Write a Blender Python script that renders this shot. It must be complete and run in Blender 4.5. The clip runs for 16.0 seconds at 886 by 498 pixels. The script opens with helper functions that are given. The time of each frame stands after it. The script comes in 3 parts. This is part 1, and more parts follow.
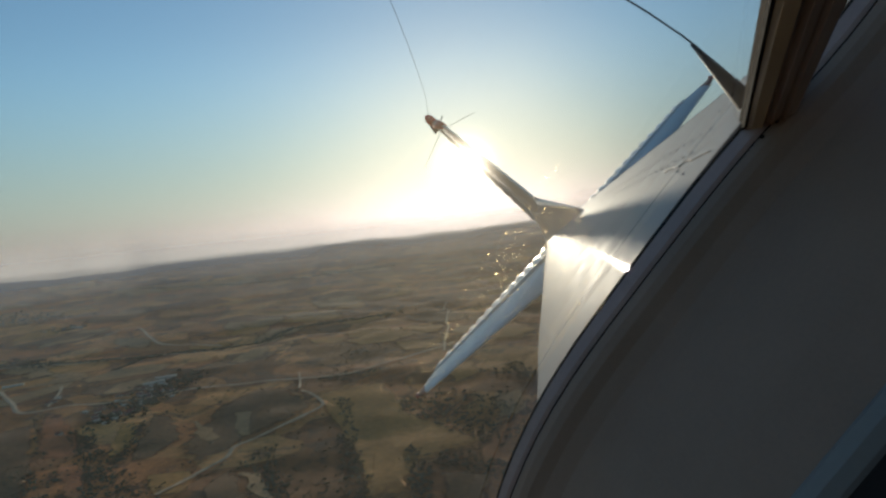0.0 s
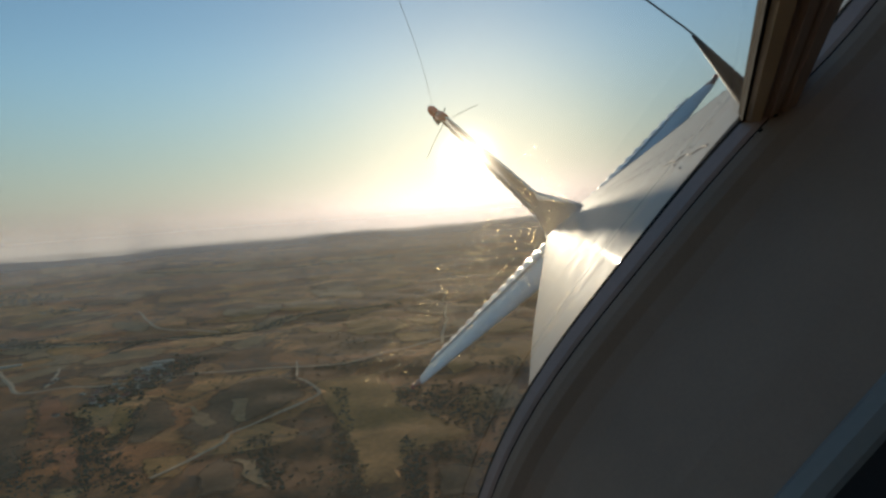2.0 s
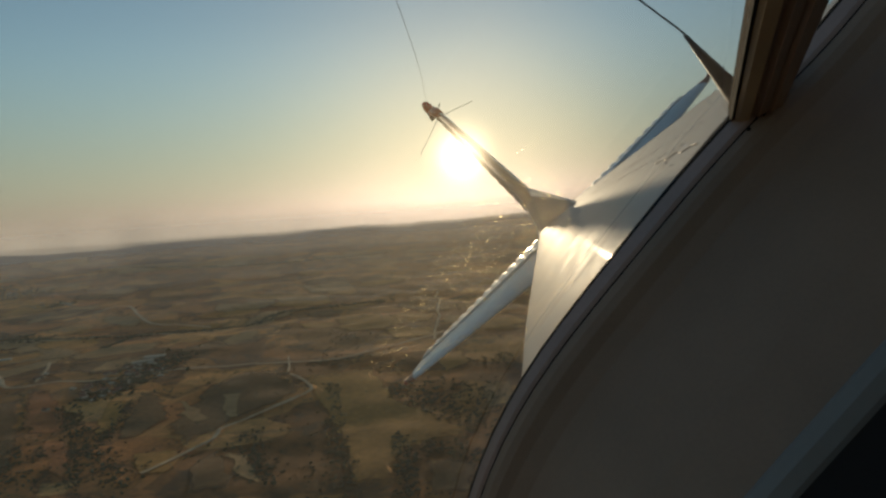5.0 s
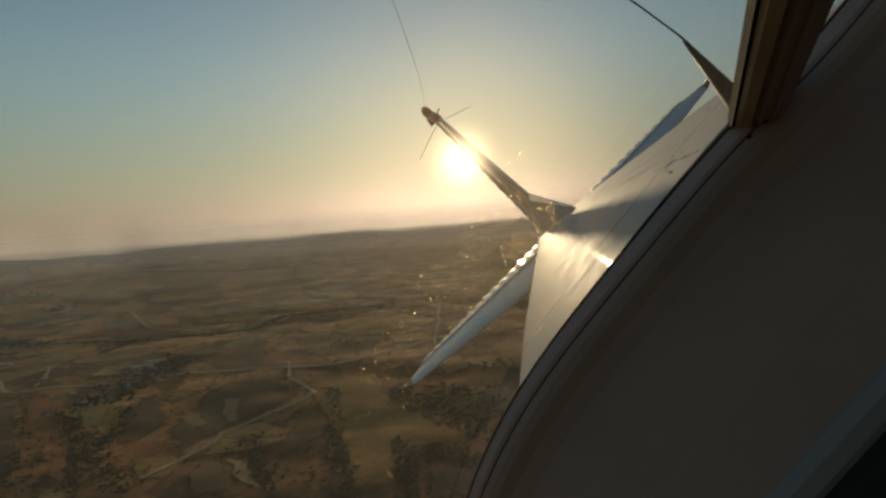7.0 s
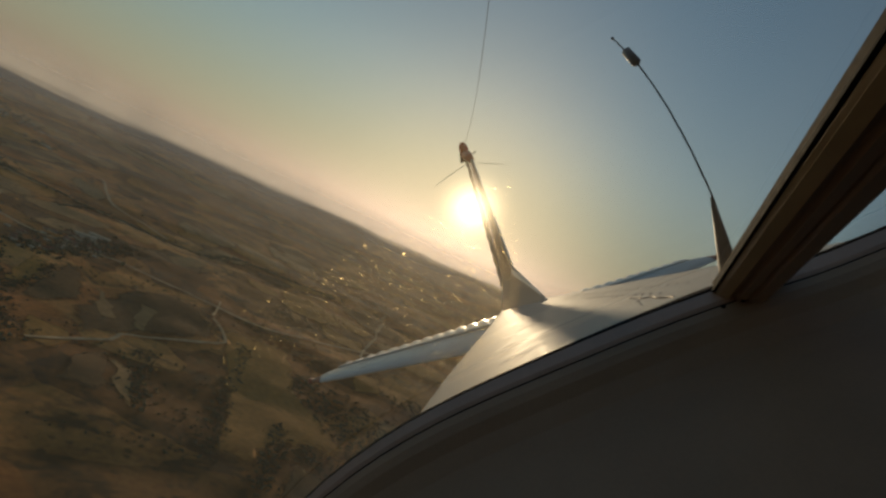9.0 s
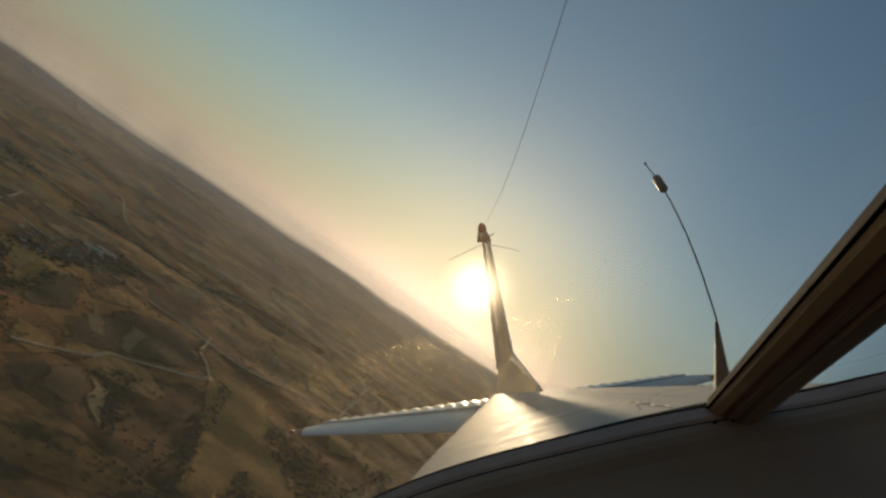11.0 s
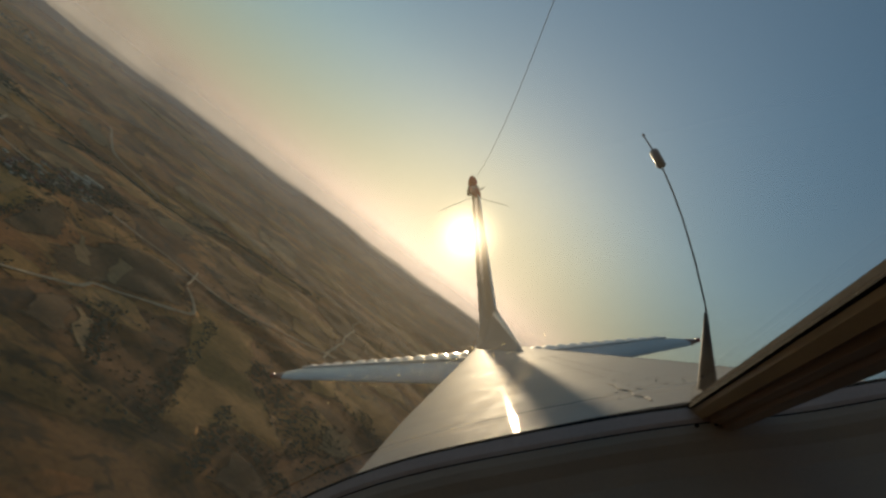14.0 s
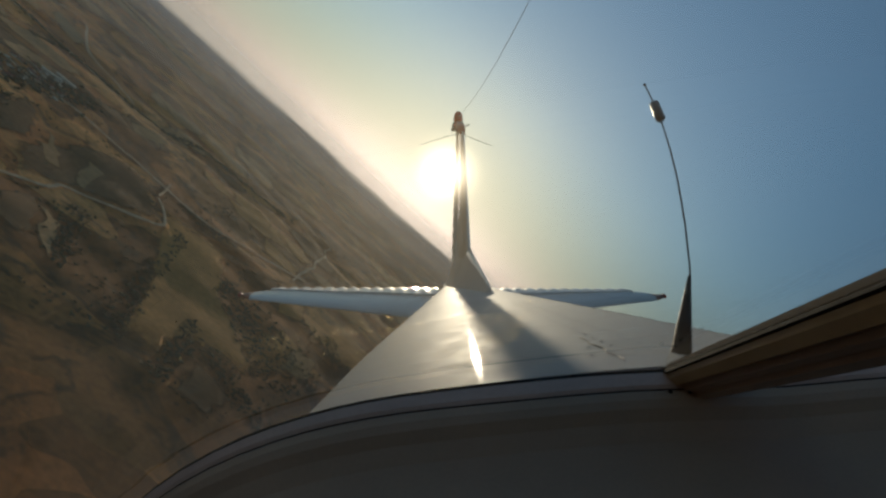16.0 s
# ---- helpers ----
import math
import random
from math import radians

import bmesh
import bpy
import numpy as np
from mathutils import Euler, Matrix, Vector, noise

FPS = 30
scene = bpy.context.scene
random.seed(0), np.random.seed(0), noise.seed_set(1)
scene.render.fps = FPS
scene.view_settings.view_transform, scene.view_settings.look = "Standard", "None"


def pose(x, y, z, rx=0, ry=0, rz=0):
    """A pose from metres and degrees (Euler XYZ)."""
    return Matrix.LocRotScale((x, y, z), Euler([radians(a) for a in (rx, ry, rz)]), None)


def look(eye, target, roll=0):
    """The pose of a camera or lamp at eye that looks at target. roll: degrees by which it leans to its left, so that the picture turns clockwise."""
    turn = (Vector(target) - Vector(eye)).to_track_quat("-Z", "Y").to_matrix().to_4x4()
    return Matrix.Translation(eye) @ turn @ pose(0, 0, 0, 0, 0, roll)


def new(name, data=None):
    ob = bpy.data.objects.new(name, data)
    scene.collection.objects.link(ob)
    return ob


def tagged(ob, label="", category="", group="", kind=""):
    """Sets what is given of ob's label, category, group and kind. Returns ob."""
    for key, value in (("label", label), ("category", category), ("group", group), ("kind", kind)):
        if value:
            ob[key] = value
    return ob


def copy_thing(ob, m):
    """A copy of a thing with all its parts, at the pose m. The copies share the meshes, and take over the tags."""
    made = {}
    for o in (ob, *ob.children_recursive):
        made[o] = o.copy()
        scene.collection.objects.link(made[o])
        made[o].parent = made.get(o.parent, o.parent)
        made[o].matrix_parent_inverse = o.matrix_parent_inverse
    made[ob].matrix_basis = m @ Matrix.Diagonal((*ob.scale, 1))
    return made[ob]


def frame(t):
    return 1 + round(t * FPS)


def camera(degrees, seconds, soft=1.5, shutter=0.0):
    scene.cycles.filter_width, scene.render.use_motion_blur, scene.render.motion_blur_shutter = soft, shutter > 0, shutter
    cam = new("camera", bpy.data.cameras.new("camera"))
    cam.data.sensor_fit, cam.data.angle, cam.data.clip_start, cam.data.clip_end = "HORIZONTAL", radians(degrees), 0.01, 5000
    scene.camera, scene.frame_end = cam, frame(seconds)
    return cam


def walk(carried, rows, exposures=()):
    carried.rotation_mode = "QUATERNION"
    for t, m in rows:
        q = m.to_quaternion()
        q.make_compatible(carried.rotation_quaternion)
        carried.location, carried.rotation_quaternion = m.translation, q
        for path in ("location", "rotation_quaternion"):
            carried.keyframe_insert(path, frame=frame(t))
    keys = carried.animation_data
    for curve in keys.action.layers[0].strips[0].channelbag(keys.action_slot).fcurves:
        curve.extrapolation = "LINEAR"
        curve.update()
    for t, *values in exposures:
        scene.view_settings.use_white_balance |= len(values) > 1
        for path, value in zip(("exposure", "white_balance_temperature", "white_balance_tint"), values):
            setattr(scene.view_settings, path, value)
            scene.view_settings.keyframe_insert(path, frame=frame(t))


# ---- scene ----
cam = camera(68.0, 16.0, soft=2.6)
ALT = 300.0        # height of the aeroplane over the land
BANK, PITCH = 42.6, 7.0


def attitude(bank, pitch):
    """The aeroplane's pose in the world; in its own axes x is abeam, y is aft, z is up."""
    b, p = radians(bank), radians(pitch)
    z = Vector((math.sin(b) * math.cos(p), math.sin(p), math.cos(b) * math.cos(p)))
    x = Vector((0, 1, 0)).cross(z).normalized()
    y = z.cross(x)
    return Matrix.Translation((0, 0, ALT)) @ Matrix((x, y, z)).to_4x4()


ATT = attitude(BANK, PITCH)
PATH = [
    (0, (-0.304, -0.941, 1.597), (-0.449, 1.022, 1.244), -48.6),
    (1, (-0.309, -0.942, 1.592), (-0.464, 1.018, 1.229), -46.9),
    (1.5, (-0.305, -0.937, 1.588), (-0.456, 1.026, 1.234), -47.0),
    (2, (-0.302, -0.934, 1.585), (-0.464, 1.025, 1.218), -47.1),
    (2.5, (-0.297, -0.929, 1.584), (-0.465, 1.029, 1.215), -48.3),
    (3, (-0.306, -0.947, 1.59), (-0.459, 1.011, 1.21), -46.9),
    (3.5, (-0.295, -0.925, 1.581), (-0.451, 1.031, 1.194), -47.1),
    (4, (-0.306, -0.949, 1.59), (-0.464, 1.007, 1.202), -46.7),
    (6.5, (-0.301, -0.941, 1.583), (-0.451, 1.016, 1.195), -46.7),
    (7, (-0.298, -0.933, 1.584), (-0.444, 1.025, 1.204), -46.6),
    (7.5, (-0.299, -0.935, 1.581), (-0.452, 1.023, 1.205), -39.9),
    (8, (-0.291, -0.919, 1.571), (-0.407, 1.042, 1.197), -29.5),
    (8.5, (-0.296, -0.936, 1.565), (-0.355, 1.036, 1.236), -18.9),
    (9, (-0.297, -0.937, 1.568), (-0.331, 1.035, 1.241), -17.4),
    (11.5, (-0.331, -1.026, 1.595), (-0.328, 0.972, 1.508), -6.2),
    (12, (-0.323, -1.02, 1.603), (-0.322, 0.978, 1.508), -6.0),
    (12.5, (-0.315, -1.004, 1.619), (-0.323, 0.991, 1.466), -9.4),
    (13, (-0.299, -0.952, 1.605), (-0.292, 1.038, 1.4), -7.4),
    (13.5, (-0.309, -0.967, 1.61), (-0.296, 1.02, 1.377), -5.9),
    (14, (-0.312, -0.961, 1.616), (-0.298, 1.021, 1.347), -4.6),
    (14.5, (-0.314, -0.953, 1.625), (-0.276, 1.023, 1.322), -3.5),
    (15, (-0.303, -0.917, 1.62), (-0.222, 1.05, 1.269), -0.5),
    (15.2, (-0.296, -0.897, 1.608), (-0.204, 1.065, 1.233), 0.8),
    (15.5, (-0.304, -0.907, 1.607), (-0.222, 1.049, 1.199), 0.5),
    (16, (-0.317, -0.923, 1.614), (-0.236, 1.021, 1.149), 0.9),
]
EXPOSURES = [(0.0, 0.62, 5000, 3), (2.0, 0.62, 5200, 4), (3.0, 0.5, 5300, 4), (4.2, 0.42, 5500, 3), (6.3, 0.2, 6400, 4), (9.2, 0.0, 6300, 5),
             (11.3, 0.25, 6200, 5), (14.0, 0.25, 6000, 4), (16.0, 0.3, 5300, 2)]
walk(cam, [(t, ATT @ look(eye, target, roll)) for t, eye, target, roll in PATH], EXPOSURES)

# ---- sky and sun ----
SUN_WAY = (ATT.to_3x3() @ Vector((0.044, 0.99, -0.118))).normalized()
SUN_AZ = math.atan2(SUN_WAY.x, SUN_WAY.y)
SUN_EL = math.asin(SUN_WAY.z)
world = bpy.data.worlds.new("evening_sky")
scene.world = world
world.use_nodes = True
wn = world.node_tree
bg = wn.nodes["Background"]
sky = wn.nodes.new("ShaderNodeTexSky")
sky.sky_type = "NISHITA"
sky.sun_disc = False
sky.sun_elevation, sky.sun_rotation = SUN_EL, SUN_AZ
sky.altitude, sky.air_density, sky.dust_density, sky.ozone_density = 300, 1.0, 0.25, 1.5
# dust greys the sky towards the horizon
way = wn.nodes.new("ShaderNodeTexCoord")
split = wn.nodes.new("ShaderNodeSeparateXYZ")
dusty = wn.nodes.new("ShaderNodeMapRange")
dusty.interpolation_type = "SMOOTHSTEP"
dusty.inputs[1].default_value, dusty.inputs[2].default_value = -0.02, 0.24
dusty.inputs[3].default_value, dusty.inputs[4].default_value = 0.8, 0.0
grey = wn.nodes.new("ShaderNodeRGBToBW")
tint = wn.nodes.new("ShaderNodeMix")
tint.data_type, tint.blend_type = "RGBA", "MULTIPLY"
tint.inputs[0].default_value, tint.inputs[7].default_value = 1.0, (0.46, 0.445, 0.425, 1)
mixed = wn.nodes.new("ShaderNodeMix")
mixed.data_type = "RGBA"
wn.links.new(way.outputs["Generated"], split.inputs[0])
wn.links.new(split.outputs[2], dusty.inputs[0])
wn.links.new(sky.outputs[0], grey.inputs[0])
wn.links.new(grey.outputs[0], tint.inputs[6])
wn.links.new(dusty.outputs[0], mixed.inputs[0])
wn.links.new(sky.outputs[0], mixed.inputs[6])
wn.links.new(tint.outputs[2], mixed.inputs[7])
wn.links.new(mixed.outputs[2], bg.inputs[0])
bg.inputs[1].default_value = 0.108
sun_data = bpy.data.lights.new("sun", "SUN")
sun_data.energy, sun_data.angle, sun_data.color = 3.9, radians(0.6), (1.0, 0.72, 0.43)
sun = new("sun", sun_data)
sun_dir = Vector((math.sin(SUN_AZ) * math.cos(SUN_EL), math.cos(SUN_AZ) * math.cos(SUN_EL), math.sin(SUN_EL)))
sun.rotation_mode = "QUATERNION"
sun.rotation_quaternion = sun_dir.to_track_quat("Z", "Y")
sun.location = (0, 0, ALT + 50)


# ---- materials ----
def material(name):
    m = bpy.data.materials.new(name)
    m.use_nodes = True
    return m, m.node_tree, m.node_tree.nodes["Principled BSDF"]


def node(tree, kind, **values):
    n = tree.nodes.new(kind)
    for key, value in values.items():
        n.inputs[key].default_value = value
    return n


def noise_tex(tree, scale, detail=4.0, rough=0.55, coords="Object"):
    tc = tree.nodes.new("ShaderNodeTexCoord")
    n = node(tree, "ShaderNodeTexNoise", Scale=scale, Detail=detail, Roughness=rough)
    tree.links.new(tc.outputs[coords], n.inputs["Vector"])
    return n


def ramp(tree, source, stops):
    r = tree.nodes.new("ShaderNodeValToRGB")
    e = r.color_ramp.elements
    while len(e) < len(stops):
        e.new(0.5)
    for el, (at, col) in zip(e, stops):
        el.position, el.color = at, (*col, 1) if len(col) == 3 else col
    tree.links.new(source, r.inputs[0])
    return r


def blend(tree, kind, fac, a, b):
    m = tree.nodes.new("ShaderNodeMix")
    m.data_type, m.blend_type = "RGBA", kind
    for socket, value in ((m.inputs[0], fac), (m.inputs[6], a), (m.inputs[7], b)):
        if isinstance(value, (int, float)):
            socket.default_value = value
        elif isinstance(value, tuple):
            socket.default_value = (*value, 1)
        else:
            tree.links.new(value, socket)
    return m.outputs[2]


def surface(name, colour, rough=0.5, metal=0.0, vary=0.12, big=2.0, fine=40.0, bump=0.05, coat=0.0, dist=0.002):
    """A worn painted, plastic or metal surface: two scales of tone, uneven gloss and fine relief."""
    m, t, p = material(name)
    n1, n2 = noise_tex(t, big, 3), noise_tex(t, fine, 5)
    dark = tuple(c * (1 - 2 * vary) for c in colour)
    light = tuple(min(1, c * (1 + vary)) for c in colour)
    r1 = ramp(t, n1.outputs[0], [(0.3, dark), (0.7, light)])
    col = blend(t, "MULTIPLY", 0.5, r1.outputs[0], ramp(t, n2.outputs[0], [(0.35, (1 - 2 * vary,) * 3), (0.65, (1, 1, 1))]).outputs[0])
    t.links.new(col, p.inputs["Base Color"])
    rr = t.nodes.new("ShaderNodeMapRange")
    rr.inputs[3].default_value, rr.inputs[4].default_value = max(0.02, rough * 0.75), min(1, rough * 1.3)
    t.links.new(n2.outputs[0], rr.inputs[0])
    t.links.new(rr.outputs[0], p.inputs["Roughness"])
    p.inputs["Metallic"].default_value = metal
    p.inputs["Coat Weight"].default_value = coat
    p.inputs["Coat Roughness"].default_value = 0.04
    if bump:
        b = node(t, "ShaderNodeBump", Strength=bump, Distance=dist)
        t.links.new(n2.outputs[0], b.inputs["Height"])
        t.links.new(b.outputs[0], p.inputs["Normal"])
    return m


WHITE_PAINT = surface("white_aircraft_paint", (0.60, 0.595, 0.565), rough=0.68, vary=0.05, big=1.3, fine=25, bump=0.003, coat=0.08)
TAIL_PAINT = surface("white_tail_paint", (0.80, 0.795, 0.77), rough=0.45, vary=0.05, big=2.5, fine=30, bump=0.02, coat=0.6)
for paint in (WHITE_PAINT, TAIL_PAINT):
    paint.node_tree.nodes["Principled BSDF"].inputs["Specular IOR Level"].default_value = 0.12
SEAM_GREY = surface("seam_sealant", (0.30, 0.30, 0.29), rough=0.6)
OLD_SEALANT = surface("old_sealant", (0.42, 0.40, 0.34), rough=0.6)
RIVET = surface("rivet_metal", (0.34, 0.34, 0.32), rough=0.5, metal=0.2)
TRIM_PLASTIC = surface("grey_trim_plastic", (0.31, 0.215, 0.15), rough=0.6, vary=0.08, big=6, fine=260, bump=0.25, dist=0.0008)
RAIL_PLASTIC = surface("sill_plastic", (0.44, 0.31, 0.26), rough=0.42, vary=0.08, big=8, fine=200, bump=0.12, dist=0.0006)
POST_PLASTIC = surface("post_plastic", (0.36, 0.235, 0.15), rough=0.42, vary=0.08, big=7, fine=180, bump=0.12, dist=0.0006)
# tan rib of the post, with the sun's gold put into its colour
SUNLIT_TAN = surface("sunlit_tan", (0.46, 0.33, 0.17), rough=0.4, vary=0.08, big=9, fine=160, bump=0.08, dist=0.0005)
BLACK_RUBBER = surface("black_rubber", (0.015, 0.015, 0.016), rough=0.9, vary=0.1, fine=150)
BLACK_RUBBER.node_tree.nodes["Principled BSDF"].inputs["Specular IOR Level"].default_value = 0.12
DARK_FABRIC = surface("dark_fabric", (0.035, 0.035, 0.04), rough=0.9, fine=500, bump=0.3)
EDGE_VINYL = surface("blue_grey_vinyl", (0.23, 0.225, 0.215), rough=0.6, vary=0.06, fine=150, bump=0.1)
HEADLINER = surface("headliner_cloth", (0.30, 0.29, 0.27), rough=0.9, fine=400, bump=0.2)
RED_LENS = surface("red_lens", (0.55, 0.03, 0.02), rough=0.15, vary=0.06, coat=0.5)
RED_PAINT = surface("red_paint", (0.42, 0.05, 0.03), rough=0.35, vary=0.08)
TIP_PAINT = surface("worn_tip_paint", (0.36, 0.14, 0.085), rough=0.5, vary=0.2, big=12, fine=60)
DARK_METAL = surface("dark_metal", (0.022, 0.022, 0.026), rough=0.6, metal=0.0)
STEEL = surface("steel_wire", (0.20, 0.20, 0.21), rough=0.35, metal=0.8)
BLACK_PLASTIC = surface("black_plastic", (0.02, 0.02, 0.022), rough=0.4)


def ground_material():
    m, t, p = material("dry_farmland")
    tc = t.nodes.new("ShaderNodeTexCoord")
    warp = node(t, "ShaderNodeTexNoise", Scale=0.004, Detail=3.0)
    t.links.new(tc.outputs["Object"], warp.inputs["Vector"])
    shift = node(t, "ShaderNodeVectorMath")
    shift.operation = "MULTIPLY_ADD"
    shift.inputs[1].default_value = (220, 220, 0)
    t.links.new(warp.outputs["Color"], shift.inputs[0])
    t.links.new(tc.outputs["Object"], shift.inputs[2])
    cells = node(t, "ShaderNodeTexVoronoi", Scale=0.0085)
    t.links.new(shift.outputs[0], cells.inputs["Vector"])
    sep = t.nodes.new("ShaderNodeSeparateColor")
    t.links.new(cells.outputs["Color"], sep.inputs[0])
    field = ramp(t, sep.outputs[0], [(0.0, (0.28, 0.145, 0.054)), (0.22, (0.50, 0.235, 0.080)), (0.42, (0.60, 0.310, 0.108)),
                                     (0.6, (0.36, 0.195, 0.072)), (0.76, (0.74, 0.42, 0.155)), (0.9, (0.52, 0.235, 0.080))])
    field.color_ramp.interpolation = "CONSTANT"
    big = node(t, "ShaderNodeTexNoise", Scale=0.0035, Detail=6.0, Roughness=0.6)
    t.links.new(tc.outputs["Object"], big.inputs["Vector"])
    tone = ramp(t, big.outputs[0], [(0.36, (0.52, 0.45, 0.37)), (0.47, (0.90, 0.77, 0.65)), (0.58, (1.25, 1.06, 0.90))])
    col = blend(t, "MULTIPLY", 0.9, field.outputs[0], tone.outputs[0])
    mid = node(t, "ShaderNodeTexNoise", Scale=0.02, Detail=6.0, Roughness=0.65)
    t.links.new(tc.outputs["Object"], mid.inputs["Vector"])
    col = blend(t, "MIX", ramp(t, mid.outputs[0], [(0.54, (0, 0, 0)), (0.70, (0.5, 0.5, 0.5))]).outputs[0], col, (0.115, 0.080, 0.042))
    fine = node(t, "ShaderNodeTexNoise", Scale=0.12, Detail=5.0, Roughness=0.7)
    t.links.new(tc.outputs["Object"], fine.inputs["Vector"])
    col = blend(t, "MULTIPLY", 0.7, col, ramp(t, fine.outputs[0], [(0.35, (0.6, 0.6, 0.6)), (0.6, (1.15, 1.12, 1.05))]).outputs[0])
    # dry gullies, dark with scrub
    gully = node(t, "ShaderNodeTexNoise", Scale=0.0032, Detail=5.0, Roughness=0.62)
    t.links.new(shift.outputs[0], gully.inputs["Vector"])
    line = ramp(t, gully.outputs[0], [(0.462, (0, 0, 0)), (0.487, (0.7, 0.7, 0.7)), (0.499, (0.7, 0.7, 0.7)), (0.524, (0, 0, 0))])
    ragged = blend(t, "MULTIPLY", 1.0, line.outputs[0], ramp(t, mid.outputs[0], [(0.4, (0.1, 0.1, 0.1)), (0.55, (1, 1, 1))]).outputs[0])
    col = blend(t, "MIX", ragged, col, (0.045, 0.045, 0.026))
    # bushes as dark flecks, thicker where the large noise is low
    dots = node(t, "ShaderNodeTexVoronoi", Scale=0.05)
    t.links.new(tc.outputs["Object"], dots.inputs["Vector"])
    fleck = ramp(t, dots.outputs["Distance"], [(0.16, (1, 1, 1)), (0.24, (0, 0, 0))])
    keep = ramp(t, big.outputs[0], [(0.36, (0.9, 0.9, 0.9)), (0.52, (0, 0, 0))])
    both = blend(t, "MULTIPLY", 1.0, fleck.outputs[0], keep.outputs[0])
    col = blend(t, "MIX", both, col, (0.035, 0.038, 0.022))
    # far off, haze is painted in: the uplands' colour goes to blue-grey woods
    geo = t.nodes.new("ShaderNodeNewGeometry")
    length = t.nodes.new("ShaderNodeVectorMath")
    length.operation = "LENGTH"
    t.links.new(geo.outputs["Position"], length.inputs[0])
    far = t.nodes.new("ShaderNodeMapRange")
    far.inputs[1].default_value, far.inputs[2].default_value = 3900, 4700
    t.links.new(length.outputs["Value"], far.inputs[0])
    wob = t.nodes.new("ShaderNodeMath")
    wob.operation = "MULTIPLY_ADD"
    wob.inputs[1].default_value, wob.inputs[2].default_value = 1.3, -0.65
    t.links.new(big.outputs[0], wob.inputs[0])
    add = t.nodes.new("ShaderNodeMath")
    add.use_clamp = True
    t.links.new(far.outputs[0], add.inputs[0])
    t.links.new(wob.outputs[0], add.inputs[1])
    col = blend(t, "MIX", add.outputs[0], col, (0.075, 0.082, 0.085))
    t.links.new(col, p.inputs["Base Color"])
    p.inputs["Roughness"].default_value = 0.95
    p.inputs["Specular IOR Level"].default_value = 0.1
    b = node(t, "ShaderNodeBump", Strength=0.35, Distance=3.0)
    t.links.new(fine.outputs[0], b.inputs["Height"])
    t.links.new(b.outputs[0], p.inputs["Normal"])
    return m


def earth(name, colour, scale=0.05, vary=0.25, ragged=False):
    m, t, p = material(name)
    if ragged:
        # the crop thins out unevenly towards the field's edge
        inner = t.nodes.new("ShaderNodeAttribute")
        inner.attribute_name = "inner"
        patchy = noise_tex(t, 0.06, 5, 0.65)
        thin = t.nodes.new("ShaderNodeMath")
        thin.operation = "MULTIPLY_ADD"
        thin.inputs[1].default_value = 1.5
        t.links.new(patchy.outputs[0], thin.inputs[0])
        t.links.new(inner.outputs["Fac"], thin.inputs[2])
        cover = t.nodes.new("ShaderNodeMapRange")
        cover.interpolation_type = "SMOOTHSTEP"
        cover.inputs[1].default_value, cover.inputs[2].default_value = 0.8, 1.45
        cover.inputs[4].default_value = 0.92
        t.links.new(thin.outputs[0], cover.inputs[0])
        t.links.new(cover.outputs[0], p.inputs["Alpha"])
    n1, n2 = noise_tex(t, scale, 5), noise_tex(t, scale * 9, 5)
    c = blend(t, "MULTIPLY", 0.6, ramp(t, n1.outputs[0], [(0.3, tuple(x * (1 - vary) for x in colour)), (0.7, tuple(x * (1 + vary) for x in colour))]).outputs[0],
              ramp(t, n2.outputs[0], [(0.35, (0.6, 0.6, 0.6)), (0.65, (1.1, 1.1, 1.1))]).outputs[0])
    t.links.new(c, p.inputs["Base Color"])
    p.inputs["Roughness"].default_value = 0.95
    p.inputs["Specular IOR Level"].default_value = 0.1
    return m


GROUND = ground_material()
TRACK = earth("pale_dirt", (0.72, 0.50, 0.28))
STUBBLE = earth("ochre_stubble", (0.58, 0.29, 0.080), 0.012, 0.22, ragged=True)
FALLOW = earth("dark_fallow", (0.28, 0.16, 0.070), 0.014, 0.2, ragged=True)
ERODED = earth("eroded_earth", (0.50, 0.20, 0.075), 0.03, 0.35, ragged=True)
PALE_FIELD = earth("pale_stubble", (0.54, 0.32, 0.135), 0.014, 0.2, ragged=True)
# the blue of distance haze is painted into the colour of the hill woods
HILL = earth("hazed_hill_woods", (0.085, 0.095, 0.105), 0.004, 0.25)
LIME_WALL = earth("lime_render", (0.62, 0.53, 0.40), 0.4, 0.12)
TILE_ROOF = earth("clay_tile_roof", (0.26, 0.13, 0.085), 0.5, 0.2)
TIN_ROOF = earth("tin_roof", (0.64, 0.54, 0.38), 0.3, 0.15)
BARK = earth("bark", (0.10, 0.07, 0.05), 1.0, 0.3)


def leaf_material():
    m, t, p = material("scrub_leaves")
    geo = t.nodes.new("ShaderNodeNewGeometry")
    r = ramp(t, geo.outputs["Random Per Island"], [(0.0, (0.085, 0.072, 0.034)), (0.6, (0.13, 0.11, 0.05)), (1.0, (0.19, 0.15, 0.07))])
    n = noise_tex(t, 0.8, 4)
    t.links.new(blend(t, "MULTIPLY", 0.6, r.outputs[0], ramp(t, n.outputs[0], [(0.35, (0.5, 0.5, 0.5)), (0.65, (1.2, 1.2, 1.2))]).outputs[0]), p.inputs["Base Color"])
    p.inputs["Roughness"].default_value = 0.9
    return m


LEAVES = leaf_material()


